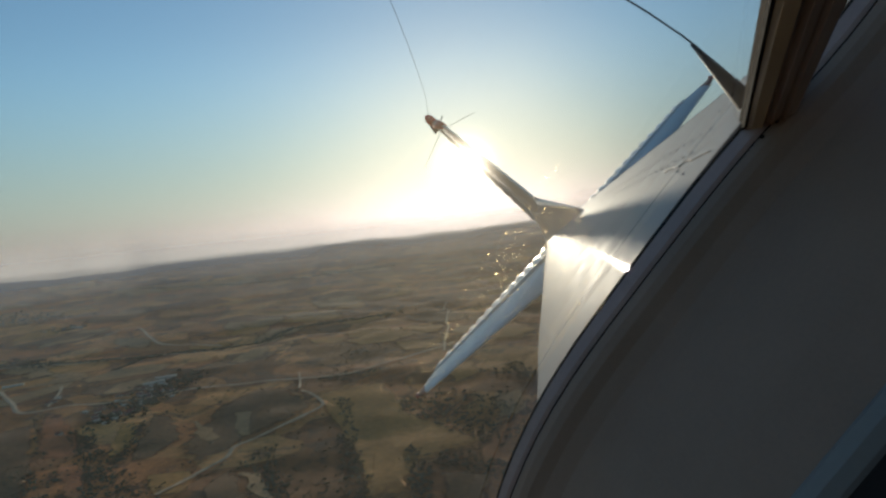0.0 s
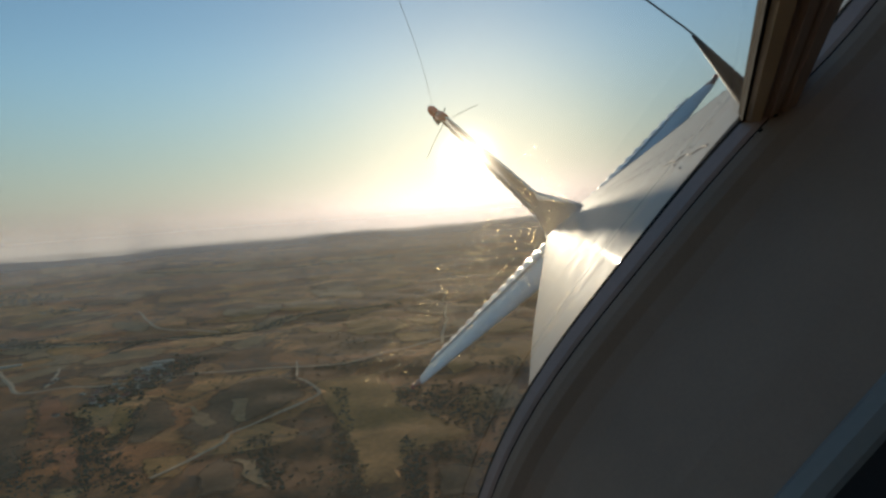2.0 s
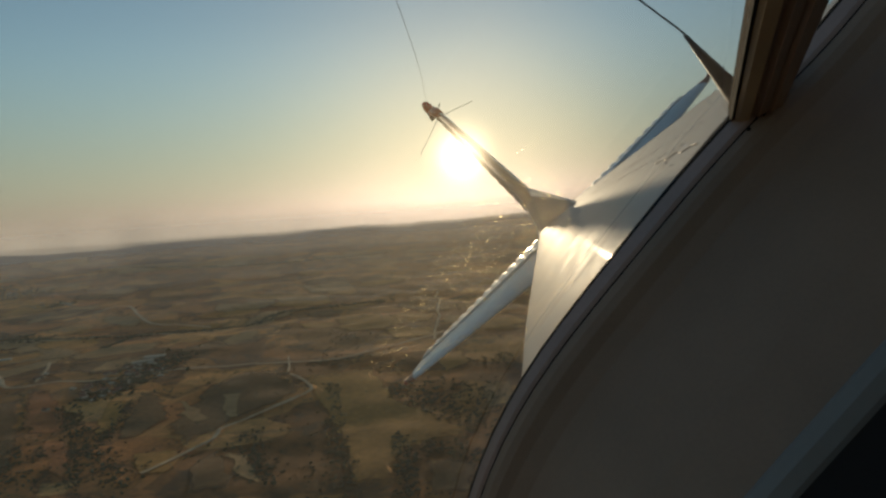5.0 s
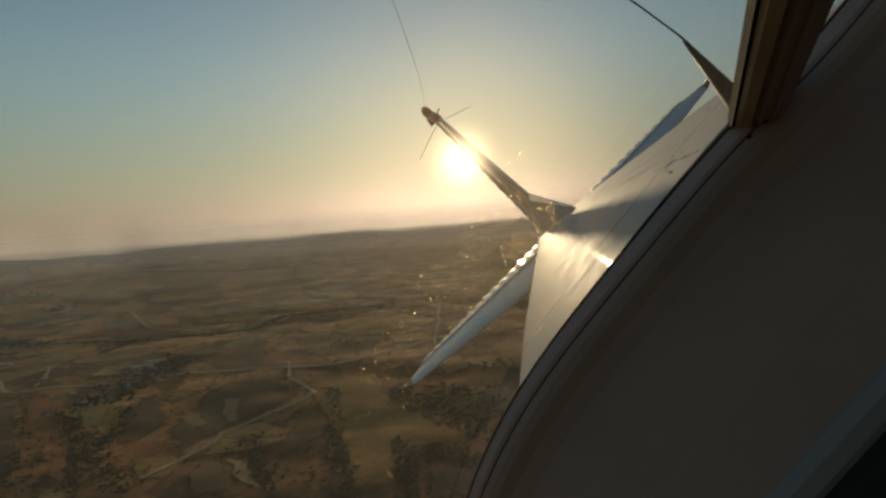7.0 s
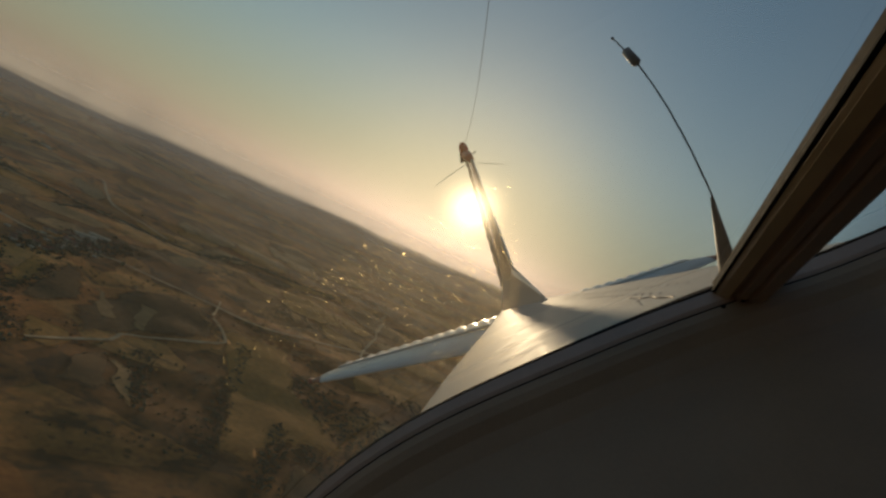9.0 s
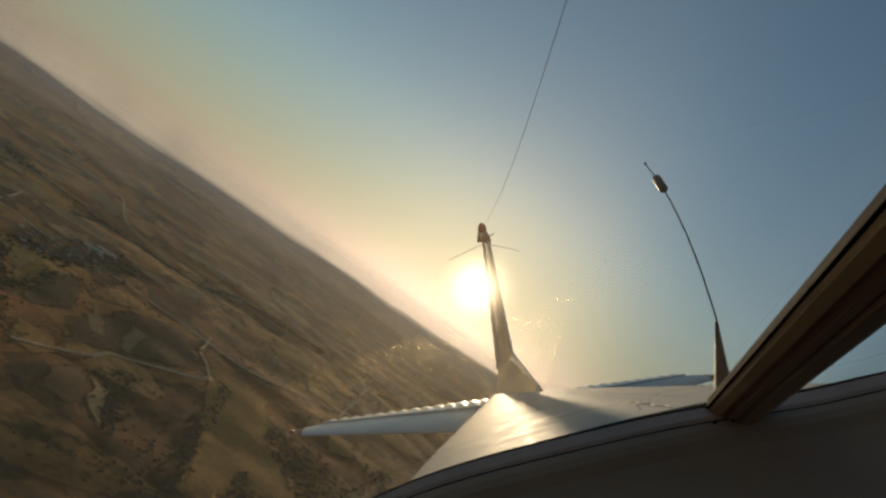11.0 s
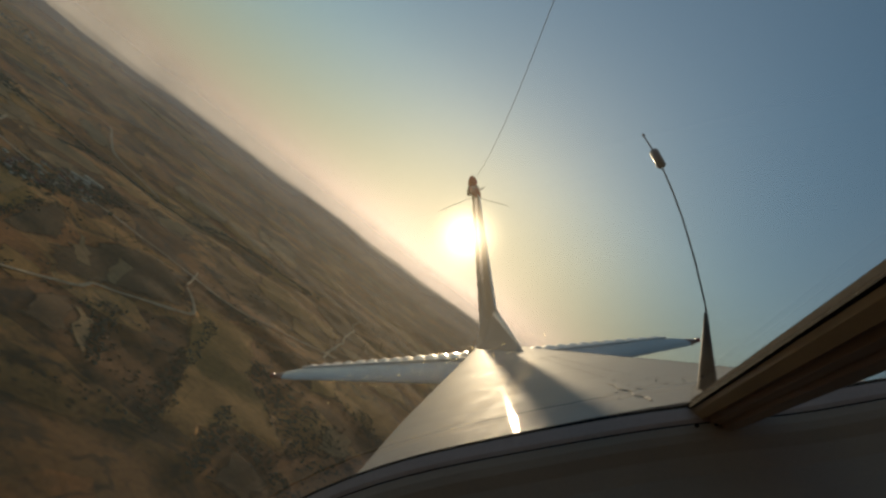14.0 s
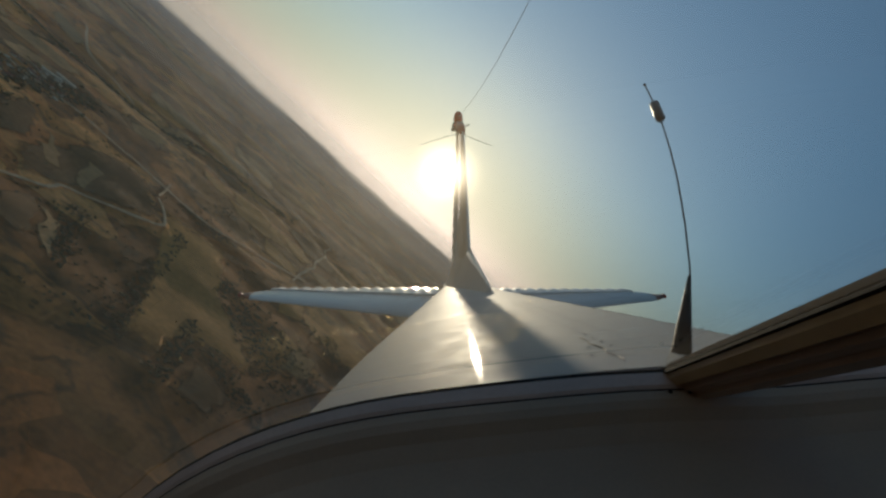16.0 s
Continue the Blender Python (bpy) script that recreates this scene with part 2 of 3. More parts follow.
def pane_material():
    """Scratched acrylic: clear, a little mirror, some grime, and an added film that imitates the sun's glare."""
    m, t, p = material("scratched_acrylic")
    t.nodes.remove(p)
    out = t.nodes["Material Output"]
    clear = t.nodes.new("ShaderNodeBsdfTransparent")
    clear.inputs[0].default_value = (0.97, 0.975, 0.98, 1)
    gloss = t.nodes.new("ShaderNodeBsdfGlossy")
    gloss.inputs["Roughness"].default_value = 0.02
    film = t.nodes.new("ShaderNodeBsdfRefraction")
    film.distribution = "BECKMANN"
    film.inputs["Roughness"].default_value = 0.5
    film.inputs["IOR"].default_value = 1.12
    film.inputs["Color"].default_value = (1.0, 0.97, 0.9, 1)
    # the normal is fixed along the sun's way, so the glare centres on it
    sun_normal = t.nodes.new("ShaderNodeCombineXYZ")
    for socket, value in zip(sun_normal.inputs, -sun_dir):
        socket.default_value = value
    t.links.new(sun_normal.outputs[0], film.inputs["Normal"])
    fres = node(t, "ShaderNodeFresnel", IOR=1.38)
    # the imitated glare varies a little over the pane
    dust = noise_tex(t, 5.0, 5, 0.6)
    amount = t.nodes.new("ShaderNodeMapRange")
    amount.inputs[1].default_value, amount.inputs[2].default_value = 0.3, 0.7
    amount.inputs[3].default_value, amount.inputs[4].default_value = GLARE_SHARE * 0.6, GLARE_SHARE * 1.4
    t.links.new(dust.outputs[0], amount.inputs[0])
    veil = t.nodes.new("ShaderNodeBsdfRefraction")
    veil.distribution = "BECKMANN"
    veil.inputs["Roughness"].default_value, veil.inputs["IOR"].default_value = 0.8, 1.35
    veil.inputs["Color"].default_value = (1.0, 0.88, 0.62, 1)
    t.links.new(sun_normal.outputs[0], veil.inputs["Normal"])
    glare_mix = t.nodes.new("ShaderNodeMixShader")
    glare_mix.inputs[0].default_value = 0.6
    t.links.new(film.outputs[0], glare_mix.inputs[1])
    t.links.new(veil.outputs[0], glare_mix.inputs[2])
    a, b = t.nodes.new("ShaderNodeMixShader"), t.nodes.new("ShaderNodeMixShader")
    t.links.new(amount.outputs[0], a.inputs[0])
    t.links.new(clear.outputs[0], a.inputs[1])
    t.links.new(glare_mix.outputs[0], a.inputs[2])
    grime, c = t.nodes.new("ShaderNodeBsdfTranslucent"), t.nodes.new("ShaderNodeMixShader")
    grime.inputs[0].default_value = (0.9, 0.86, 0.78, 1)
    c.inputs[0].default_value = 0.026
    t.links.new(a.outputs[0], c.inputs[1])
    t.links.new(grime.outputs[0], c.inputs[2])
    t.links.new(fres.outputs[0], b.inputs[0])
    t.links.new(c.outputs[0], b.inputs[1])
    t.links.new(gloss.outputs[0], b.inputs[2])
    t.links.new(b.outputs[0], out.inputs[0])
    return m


# strength of the sun glare imitated on the pane
GLARE_SHARE = 0.004
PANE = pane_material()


# ---- mesh helpers ----
def link_mesh(name, verts, faces, mat, parent=None, smooth=False, label=""):
    me = bpy.data.meshes.new(name)
    me.from_pydata([tuple(v) for v in verts], [], faces)
    me.materials.append(mat)
    if smooth:
        me.polygons.foreach_set("use_smooth", [True] * len(me.polygons))
    me.update()
    ob = new(name, me)
    ob.parent = parent
    return tagged(ob, label)


def part(name, bm, mat, parent=None, label="", smooth=False):
    bmesh.ops.recalc_face_normals(bm, faces=bm.faces)
    me = bpy.data.meshes.new(name)
    bm.to_mesh(me)
    bm.free()
    me.materials.append(mat)
    if smooth:
        me.polygons.foreach_set("use_smooth", [True] * len(me.polygons))
    ob = new(name, me)
    ob.parent = parent
    return tagged(ob, label)


def loft(rings, close_u=True, caps=True):
    """A bmesh through rings of equal length."""
    bm = bmesh.new()
    rows = [[bm.verts.new(v) for v in ring] for ring in rings]
    n = len(rings[0])
    for a, b in zip(rows, rows[1:]):
        for i in range(n if close_u else n - 1):
            j = (i + 1) % n
            bm.faces.new((a[i], a[j], b[j], b[i]))
    if caps and close_u:
        bm.faces.new(rows[0][::-1])
        bm.faces.new(rows[-1])
    return bm


def tube(points, radius, sides=8):
    """A bmesh tube along points; radius is a number or one a point."""
    pts = [Vector(p) for p in points]
    rad = radius if isinstance(radius, (list, tuple)) else [radius] * len(pts)
    rings = []
    for i, p in enumerate(pts):
        d = (pts[min(i + 1, len(pts) - 1)] - pts[max(i - 1, 0)]).normalized()
        a = d.orthogonal().normalized() if i == 0 else (rings_a - rings_a.dot(d) * d).normalized()
        rings_a = a
        b = d.cross(a)
        rings.append([p + rad[i] * (math.cos(k * math.tau / sides) * a + math.sin(k * math.tau / sides) * b) for k in range(sides)])
    return loft(rings)


def lerp(a, b, f):
    return a + (b - a) * f


# ---- the land ----
def relief(x, y):
    """Height of the land: rolling hills, dissected by small valleys, rising to uplands far off."""
    r = math.hypot(x, y)
    a = noise.noise((x / 900, y / 900, 0.3)) * 6 + noise.noise((x / 340, y / 340, 4.1)) * 5
    a -= max(0.0, 0.25 - abs(noise.noise((x / 420, y / 420, 7.7)))) * 12
    a += noise.noise((x / 110, y / 110, 2.2)) * 5.0 + noise.noise((x / 48, y / 48, 6.4)) * 1.3
    up = max(0.0, (r - 1800) / 3100)
    return a / (1 + (r / 3300) ** 3) + 105 * up ** 1.3


def build_ground():
    rings, spokes = 520, 640
    radii = [40 * (4900 / 40) ** (i / (rings - 1)) for i in range(rings)]
    verts, faces = [(0, 0, relief(0, 0))], []
    for r in radii:
        for k in range(spokes):
            # finer towards the tail's side
            u = k / spokes * math.tau
            a = u - 0.55 * math.sin(u)
            x, y = r * math.sin(a), r * math.cos(a)
            verts.append((x, y, relief(x, y)))
    for k in range(spokes):
        faces.append((0, 1 + (k + 1) % spokes, 1 + k))
    for i in range(rings - 1):
        for k in range(spokes):
            a, b = 1 + i * spokes + k, 1 + i * spokes + (k + 1) % spokes
            faces.append((a, b, b + spokes, a + spokes))
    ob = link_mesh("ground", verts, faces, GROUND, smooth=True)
    return tagged(ob, "dry brown rolling farmland with scattered scrub", "ground", kind="structure")


def build_hills():
    """A ridge of wooded hills along the horizon."""
    n = 260
    verts, faces = [], []
    for i in range(n):
        a = i / n * math.tau
        top = 150 + 34 * max(0, noise.noise((math.sin(a) * 5, math.cos(a) * 5, 1.5))) + 10 * noise.noise((math.sin(a) * 19, math.cos(a) * 19, 3.5))
        for r, z in ((4560, 70), (4700, lerp(90, top, 0.75)), (4800, top), (4880, top - 60), (4880, 0)):
            verts.append((r * math.sin(a), r * math.cos(a), z))
    for i in range(n):
        j = (i + 1) % n
        for k in range(4):
            faces.append((i * 5 + k, j * 5 + k, j * 5 + k + 1, i * 5 + k + 1))
    return tagged(link_mesh("backdrop_hills", verts, faces, HILL, smooth=True), "far wooded hills on the horizon, painted blue-grey with haze", "hills", kind="structure")


def haze_material(amount, low, high):
    """Evening haze painted as a thin pale sheet, thinning further with height."""
    m, t, p = material("haze_sheet")
    t.nodes.remove(p)
    geo = t.nodes.new("ShaderNodeNewGeometry")
    sep = t.nodes.new("ShaderNodeSeparateXYZ")
    t.links.new(geo.outputs["Position"], sep.inputs[0])
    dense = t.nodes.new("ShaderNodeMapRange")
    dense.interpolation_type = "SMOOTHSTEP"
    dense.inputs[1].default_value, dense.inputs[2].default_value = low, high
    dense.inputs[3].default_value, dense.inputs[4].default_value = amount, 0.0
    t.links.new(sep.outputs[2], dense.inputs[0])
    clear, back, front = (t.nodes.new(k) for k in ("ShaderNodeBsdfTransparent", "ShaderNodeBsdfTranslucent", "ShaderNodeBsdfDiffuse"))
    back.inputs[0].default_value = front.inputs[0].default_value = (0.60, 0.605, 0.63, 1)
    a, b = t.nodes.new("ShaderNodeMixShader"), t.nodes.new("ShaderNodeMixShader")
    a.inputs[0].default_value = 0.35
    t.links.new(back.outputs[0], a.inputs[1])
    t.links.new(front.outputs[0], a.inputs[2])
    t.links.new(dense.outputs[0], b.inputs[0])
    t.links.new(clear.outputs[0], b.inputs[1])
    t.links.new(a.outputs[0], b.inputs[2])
    t.links.new(b.outputs[0], t.nodes["Material Output"].inputs[0])
    return m


def build_haze():
    # five pale shells stand in for the haze between near and far land
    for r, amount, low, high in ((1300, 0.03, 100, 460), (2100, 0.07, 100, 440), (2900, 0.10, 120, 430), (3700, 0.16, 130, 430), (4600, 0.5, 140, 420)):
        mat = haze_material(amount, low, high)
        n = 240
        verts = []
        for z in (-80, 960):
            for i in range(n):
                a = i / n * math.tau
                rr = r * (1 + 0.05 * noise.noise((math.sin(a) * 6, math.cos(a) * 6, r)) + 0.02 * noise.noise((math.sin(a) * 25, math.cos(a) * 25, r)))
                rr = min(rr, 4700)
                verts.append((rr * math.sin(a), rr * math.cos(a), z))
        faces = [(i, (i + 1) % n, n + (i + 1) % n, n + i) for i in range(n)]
        tagged(link_mesh("backdrop_haze", verts, faces, mat, smooth=True), "thin translucent shell painted as evening haze over the land", "haze", kind="structure")


build_ground()
build_hills()
build_haze()
K = ALT / 380


def smooth_line(points, step=14.0):
    """Points of a bending line through the given ones."""
    pts = [Vector((x * K, y * K)) for x, y in points]
    pts = [pts[0] * 2 - pts[1], *pts, pts[-1] * 2 - pts[-2]]
    out = []
    for a, b, c, d in zip(pts, pts[1:], pts[2:], pts[3:]):
        n = max(2, int((c - b).length / step))
        for i in range(n):
            f = i / n
            out.append(0.5 * (2 * b + (c - a) * f + (2 * a - 5 * b + 4 * c - d) * f * f + (3 * b - a - 3 * c + d) * f ** 3))
    return out + [pts[-2]]


def dirt_track(points, width):
    line = smooth_line(points)
    verts, faces = [], []
    for i, p in enumerate(line):
        d = (line[min(i + 1, len(line) - 1)] - line[max(i - 1, 0)]).normalized()
        side = Vector((-d.y, d.x)) * width / 2 * (1 + 0.35 * noise.noise((p.x / 40, p.y / 40, 9)))
        wob = Vector((noise.noise((p.x / 90, p.y / 90, 1)), noise.noise((p.x / 90, p.y / 90, 5)))) * 9
        for s in (-1, 0, 1):
            q = p + wob + side * s
            verts.append((q.x, q.y, relief(q.x, q.y) + (2.3 if s == 0 else 1.8)))
    for i in range(len(line) - 1):
        for s in (0, 1):
            faces.append((i * 3 + s, i * 3 + s + 1, i * 3 + s + 4, i * 3 + s + 3))
    return tagged(link_mesh("dirt_track", verts, faces, TRACK), "pale unpaved track across dry fields", "track", kind="structure")


for way, wide in (
    ([(-1843, 2662), (-1270, 2000), (-1136, 1881), (-1025, 1732), (-952, 1622), (-898, 1604), (-830, 1626), (-739, 1601), (-644, 1630), (-568, 1647), (-456, 1641), (-316, 1630), (-268, 1636), (-120, 1641), (11, 1754), (127, 1859)], 9.5),
    ([(-407, 989), (-370, 1056), (-333, 1128), (-334, 1171), (-295, 1212), (-253, 1266), (-195, 1349), (-195, 1387), (-225, 1445), (-254, 1493)], 6.5),
    ([(-262, 1515), (-276, 1627), (-291, 1704)], 4),
    ([(-888, 1635), (-926, 1765), (-965, 1857)], 6),
    ([(-1468, 2266), (-1152, 2218), (-886, 2233), (-725, 2193), (-578, 2265)], 9),
    ([(-1225, 2716), (-1138, 2838), (-979, 2562), (-873, 2410), (-639, 2282)], 9),
    ([(88, 1759), (136, 2197), (160, 2675)], 6),
):
    dirt_track(way, wide)


def field_patch(points, mat, label, lift=0.5):
    """A ploughed or cut field with an uneven edge, lying on the land."""
    edge, ring = [], [Vector((x * K, y * K)) for x, y in points]
    for a, b in zip(ring, ring[1:] + ring[:1]):
        n = max(2, int((b - a).length / 7))
        edge += [a.lerp(b, i / n) for i in range(n)]
    mid = sum(edge, Vector((0, 0))) / len(edge)
    steps, verts, faces = 12, [], []
    for i in range(steps):
        f = 1 - i / steps
        for p in edge:
            q = mid + (p - mid) * f
            w = Vector((noise.noise((q.x / 22, q.y / 22, 3)), noise.noise((q.x / 22, q.y / 22, 8)))) * 10 * f
            q = q + w
            verts.append((q.x, q.y, relief(q.x, q.y) + (lift if i else -0.6)))
    n = len(edge)
    for i in range(steps - 1):
        for k in range(n):
            faces.append((i * n + k, i * n + (k + 1) % n, (i + 1) * n + (k + 1) % n, (i + 1) * n + k))
    verts.append((mid.x, mid.y, relief(mid.x, mid.y) + lift))
    for k in range(n):
        faces.append(((steps - 1) * n + k, (steps - 1) * n + (k + 1) % n, len(verts) - 1))
    ob = link_mesh("field", verts, faces, mat, smooth=True)
    inner = ob.data.attributes.new("inner", "FLOAT", "POINT")
    inner.data.foreach_set("value", [min(1.0, i // n / 4) for i in range(len(verts))])
    return tagged(ob, label, "field", kind="structure")


kinds = ((STUBBLE, "ochre stubble field with worn edges"), (PALE_FIELD, "pale cut stubble field"), (FALLOW, "dark ploughed fallow field"))
pick = random.Random(12)
for i in range(170):
    a, r = pick.uniform(-1.1, 0.95), 1900 * (5000 / 1900) ** pick.random()
    cx, cy, turn = r * math.sin(a), r * math.cos(a), pick.uniform(0, math.pi)
    lx, ly = pick.uniform(50, 120) * (0.7 + r / 2600), pick.uniform(35, 70) * (0.7 + r / 2600)
    corner = []
    for k in range(6):
        b = k * math.tau / 6 + pick.uniform(-0.3, 0.3)
        u, v = lx * math.cos(b) * pick.uniform(0.75, 1.15), ly * math.sin(b) * pick.uniform(0.75, 1.15)
        corner.append((cx + u * math.cos(turn) - v * math.sin(turn), cy + u * math.sin(turn) + v * math.cos(turn)))
    field_patch(corner, *kinds[pick.choice((0, 0, 1, 1, 1, 2))], 0.3 + r / 5000 + i * 0.002)
OCHRE_EDGE = [(-240, 1488), (-168, 1534), (-80, 1562), (-34, 1356), (-10, 1249), (67, 1148), (126, 1025), (35, 985), (-8, 965), (-24, 834), (-81, 847), (-98, 999), (-197, 1358)]
field_patch(OCHRE_EDGE, STUBBLE, "ochre stubble field with worn edges", 0.60)
field_patch([(-370, 1594), (-274, 1540), (-202, 1381), (-255, 1277), (-318, 1221), (-340, 1166), (-382, 1096), (-443, 1195), (-430, 1441)], FALLOW, "dark ploughed fallow field", 0.63)
field_patch([(-522, 1428), (-443, 1250), (-475, 1147), (-507, 1155), (-546, 1321), (-571, 1464)], FALLOW, "dark ploughed fallow field", 0.66)
field_patch([(-471, 1388), (-437, 1343), (-361, 1233), (-387, 1209), (-425, 1268)], PALE_FIELD, "pale cut stubble field", 0.69)
field_patch([(-387, 1394), (-346, 1393), (-314, 1227), (-345, 1245)], PALE_FIELD, "pale cut stubble field", 0.72)
field_patch([(-550, 1181), (-599, 1319), (-615, 1408), (-576, 1385), (-547, 1287), (-536, 1191)], STUBBLE, "ochre stubble field with worn edges", 0.75)
field_patch([(-867, 1557), (-820, 1565), (-676, 1341), (-623, 1215), (-681, 1216), (-733, 1290)], ERODED, "bare eroded reddish slope", 0.78)
field_patch([(-644, 1178), (-600, 1180), (-541, 1065), (-504, 972), (-543, 1011), (-601, 1115)], ERODED, "bare eroded reddish slope", 0.81)
field_patch([(-299, 1060), (-259, 1050), (-222, 944), (-206, 902), (-245, 940)], PALE_FIELD, "pale cut stubble field", 0.84)
field_patch([(-451, 1084), (-382, 1096), (-358, 1060), (-357, 977), (-410, 985)], STUBBLE, "ochre stubble field with worn edges", 0.87)
field_patch([(-336, 1003), (-323, 1081), (-298, 1050), (-247, 912), (-305, 899)], FALLOW, "dark ploughed fallow field", 0.90)
field_patch([(-921, 1509), (-854, 1510), (-690, 1204), (-601, 1015), (-669, 991), (-978, 1447)], FALLOW, "dark ploughed fallow field", 0.93)
field_patch([(-470, 3152), (-195, 3042), (-147, 2805), (-383, 2873)], PALE_FIELD, "pale cut stubble field", 0.96)
field_patch([(-1966, 4504), (-1478, 4597), (-898, 4376), (-796, 4029), (-1333, 4134), (-1702, 4040)], PALE_FIELD, "pale cut stubble field", 0.99)
field_patch([(-546, 2831), (-274, 2744), (-240, 2617), (-499, 2697)], PALE_FIELD, "pale cut stubble field", 1.02)
field_patch([(-2860, 5293), (-2366, 5337), (-2094, 4758), (-2460, 4612)], PALE_FIELD, "pale cut stubble field", 1.05)
field_patch([(-570, 4417), (-41, 4289), (-23, 4039), (-501, 4138)], PALE_FIELD, "pale cut stubble field", 1.08)
field_patch([(-53, 1982), (101, 1958), (108, 1827), (-20, 1818)], STUBBLE, "ochre stubble field with worn edges", 1.11)
field_patch([(-232, 2264), (-56, 2270), (-45, 2122), (-201, 2124)], STUBBLE, "ochre stubble field with worn edges", 1.14)
field_patch([(75, 1567), (151, 1630), (160, 1480), (90, 1414)], STUBBLE, "ochre stubble field with worn edges", 1.17)
field_patch([(149, 1296), (221, 1314), (204, 1166), (147, 1134)], PALE_FIELD, "pale cut stubble field", 1.20)
field_patch([(25, 945), (96, 907), (76, 820), (22, 824)], FALLOW, "dark ploughed fallow field", 1.23)


# ---- scrub and trees ----
ICO = bmesh.new()
bmesh.ops.create_icosphere(ICO, subdivisions=1, radius=1)
ICO_V = np.array([v.co for v in ICO.verts])
ICO_F = np.array([[v.index for v in f.verts] for f in ICO.faces])
ICO.free()
rng = np.random.default_rng(5)


def scrub(name, spots, label):
    """Many bushes in one mesh; a spot is x, y and size."""
    vs, fs, at = [], [], 0
    for x, y, size in spots:
        z = relief(x, y)
        for _ in range(3):
            r = size * rng.uniform(0.3, 0.62)
            dx, dy = rng.normal(0, size * 0.45, 2)
            v = ICO_V * rng.uniform(0.65, 1.3, (len(ICO_V), 1)) * np.array([r, r, r * rng.uniform(0.6, 1.0)])
            vs.append(v + np.array([x + dx, y + dy, z + r * 0.55]))
            fs.append(ICO_F + at)
            at += len(ICO_V)
    return tagged(link_mesh(name, np.concatenate(vs).tolist(), np.concatenate(fs).tolist(), LEAVES), label, "scrub", kind="stuff")


def along(points, count, spread, low=1.3, high=3.6):
    line = smooth_line(points, 8)
    out = []
    for _ in range(count):
        p = line[rng.integers(len(line))]
        out.append((p.x + rng.normal(0, spread), p.y + rng.normal(0, spread), rng.uniform(low, high)))
    return out


scrub("gully_scrub",
      along([(-156, 1396), (-132, 1251), (-126, 1122), (-105, 1001), (-87, 849)], 300, 7) + along([(-8, 1348), (47, 1232), (98, 1148), (138, 1048)], 380, 22, 1.6, 3.8)
      + along([(-13, 1050), (-5, 932), (-2, 829)], 190, 8) + along([(-689, 1381), (-614, 1242), (-526, 1061), (-487, 949)], 300, 10)
      + along([(-855, 1523), (-781, 1389), (-721, 1271)], 60, 6) + along([(-576, 1385), (-541, 1252), (-534, 1163)], 120, 7)
      + along([(-211, 1626), (-91, 1618)], 120, 8) + along([(82, 1318), (154, 1254), (192, 1105)], 260, 22)
      + along([(-202, 920), (-235, 1011), (-277, 1149)], 160, 9) + along([(36, 987), (100, 937), (154, 913)], 180, 14)
      + along([(-712, 1182), (-633, 1065), (-586, 972)], 200, 18) + along([(-548, 1139), (-482, 1050), (-409, 931)], 160, 14)
      + along([(206, 1518), (284, 1384)], 160, 22),
      "dark olive scrub along dry gullies")
scrub("tree_line",
      along([(-1589, 2340), (-1244, 2255), (-979, 2236), (-736, 2226), (-519, 2259)], 420, 7, 3, 6) + along([(-886, 2015), (-885, 2161), (-875, 2229)], 90, 5, 3, 5)
      + along([(-500, 2261), (-413, 2435), (-168, 2520), (-37, 2550)], 260, 9, 3, 7) + along([(-1701, 4386), (-1097, 4153), (-810, 4103)], 200, 10, 4, 9)
      + along([(-810, 4103), (-331, 4219), (-41, 4289)], 200, 10, 4, 9) + along([(-1414, 2360), (-1181, 2238)], 160, 26, 3, 7),
      "dark line of trees beside a dry river")


def inside(x, y, ring):
    """Whether a point lies within a closed outline."""
    odd = False
    for (xa, ya), (xb, yb) in zip(ring, ring[1:] + ring[:1]):
        if (ya > y) != (yb > y) and x < xa + (xb - xa) * (y - ya) / (yb - ya):
            odd = not odd
    return odd


loose = []
while len(loose) < 5200:
    r, a = 650 * (3800 / 650) ** rng.random(), rng.uniform(-1.15, 1.15)
    x, y = r * math.sin(a), r * math.cos(a)
    d = noise.noise((x / 260, y / 260, 11.0)) + 0.6 * noise.noise((x / 80, y / 80, 13.0))
    if d > rng.uniform(-0.1, 0.85):
        if not inside(x / K, y / K, OCHRE_EDGE):
            loose.append((x, y, rng.uniform(0.9, 2.3) * (1 + r / 3500)))
scrub("scrub", loose, "scattered dark bushes on dry slopes")
scrub("village_trees", along([(-665, 1431), (-643, 1509), (-643, 1646), (-637, 1770), (-620, 1855)], 330, 26, 3, 7) + along([(-2140, 3612), (-1742, 3343)], 160, 60, 5, 10)
      + along([(-1490, 2940), (-1479, 3071)], 60, 22, 4, 7), "dark garden trees among village houses")


# ---- houses ----
def box(bm, x0, x1, y0, y1, z0, z1):
    m = Matrix.Translation(((x0 + x1) / 2, (y0 + y1) / 2, (z0 + z1) / 2)) @ Matrix.Diagonal((x1 - x0, y1 - y0, z1 - z0, 1))
    return bmesh.ops.create_cube(bm, size=1, matrix=m)["verts"]


def build_house(name, label, lx, ly, h, ridge, wall, roof, chimney=True):
    root = tagged(new(name), label, "house" if chimney else "barn")
    bm = bmesh.new()
    box(bm, -lx / 2, lx / 2, -ly / 2, ly / 2, -2, h)
    w = part("wall", bm, wall, root)
    e = 0.5
    rings = []
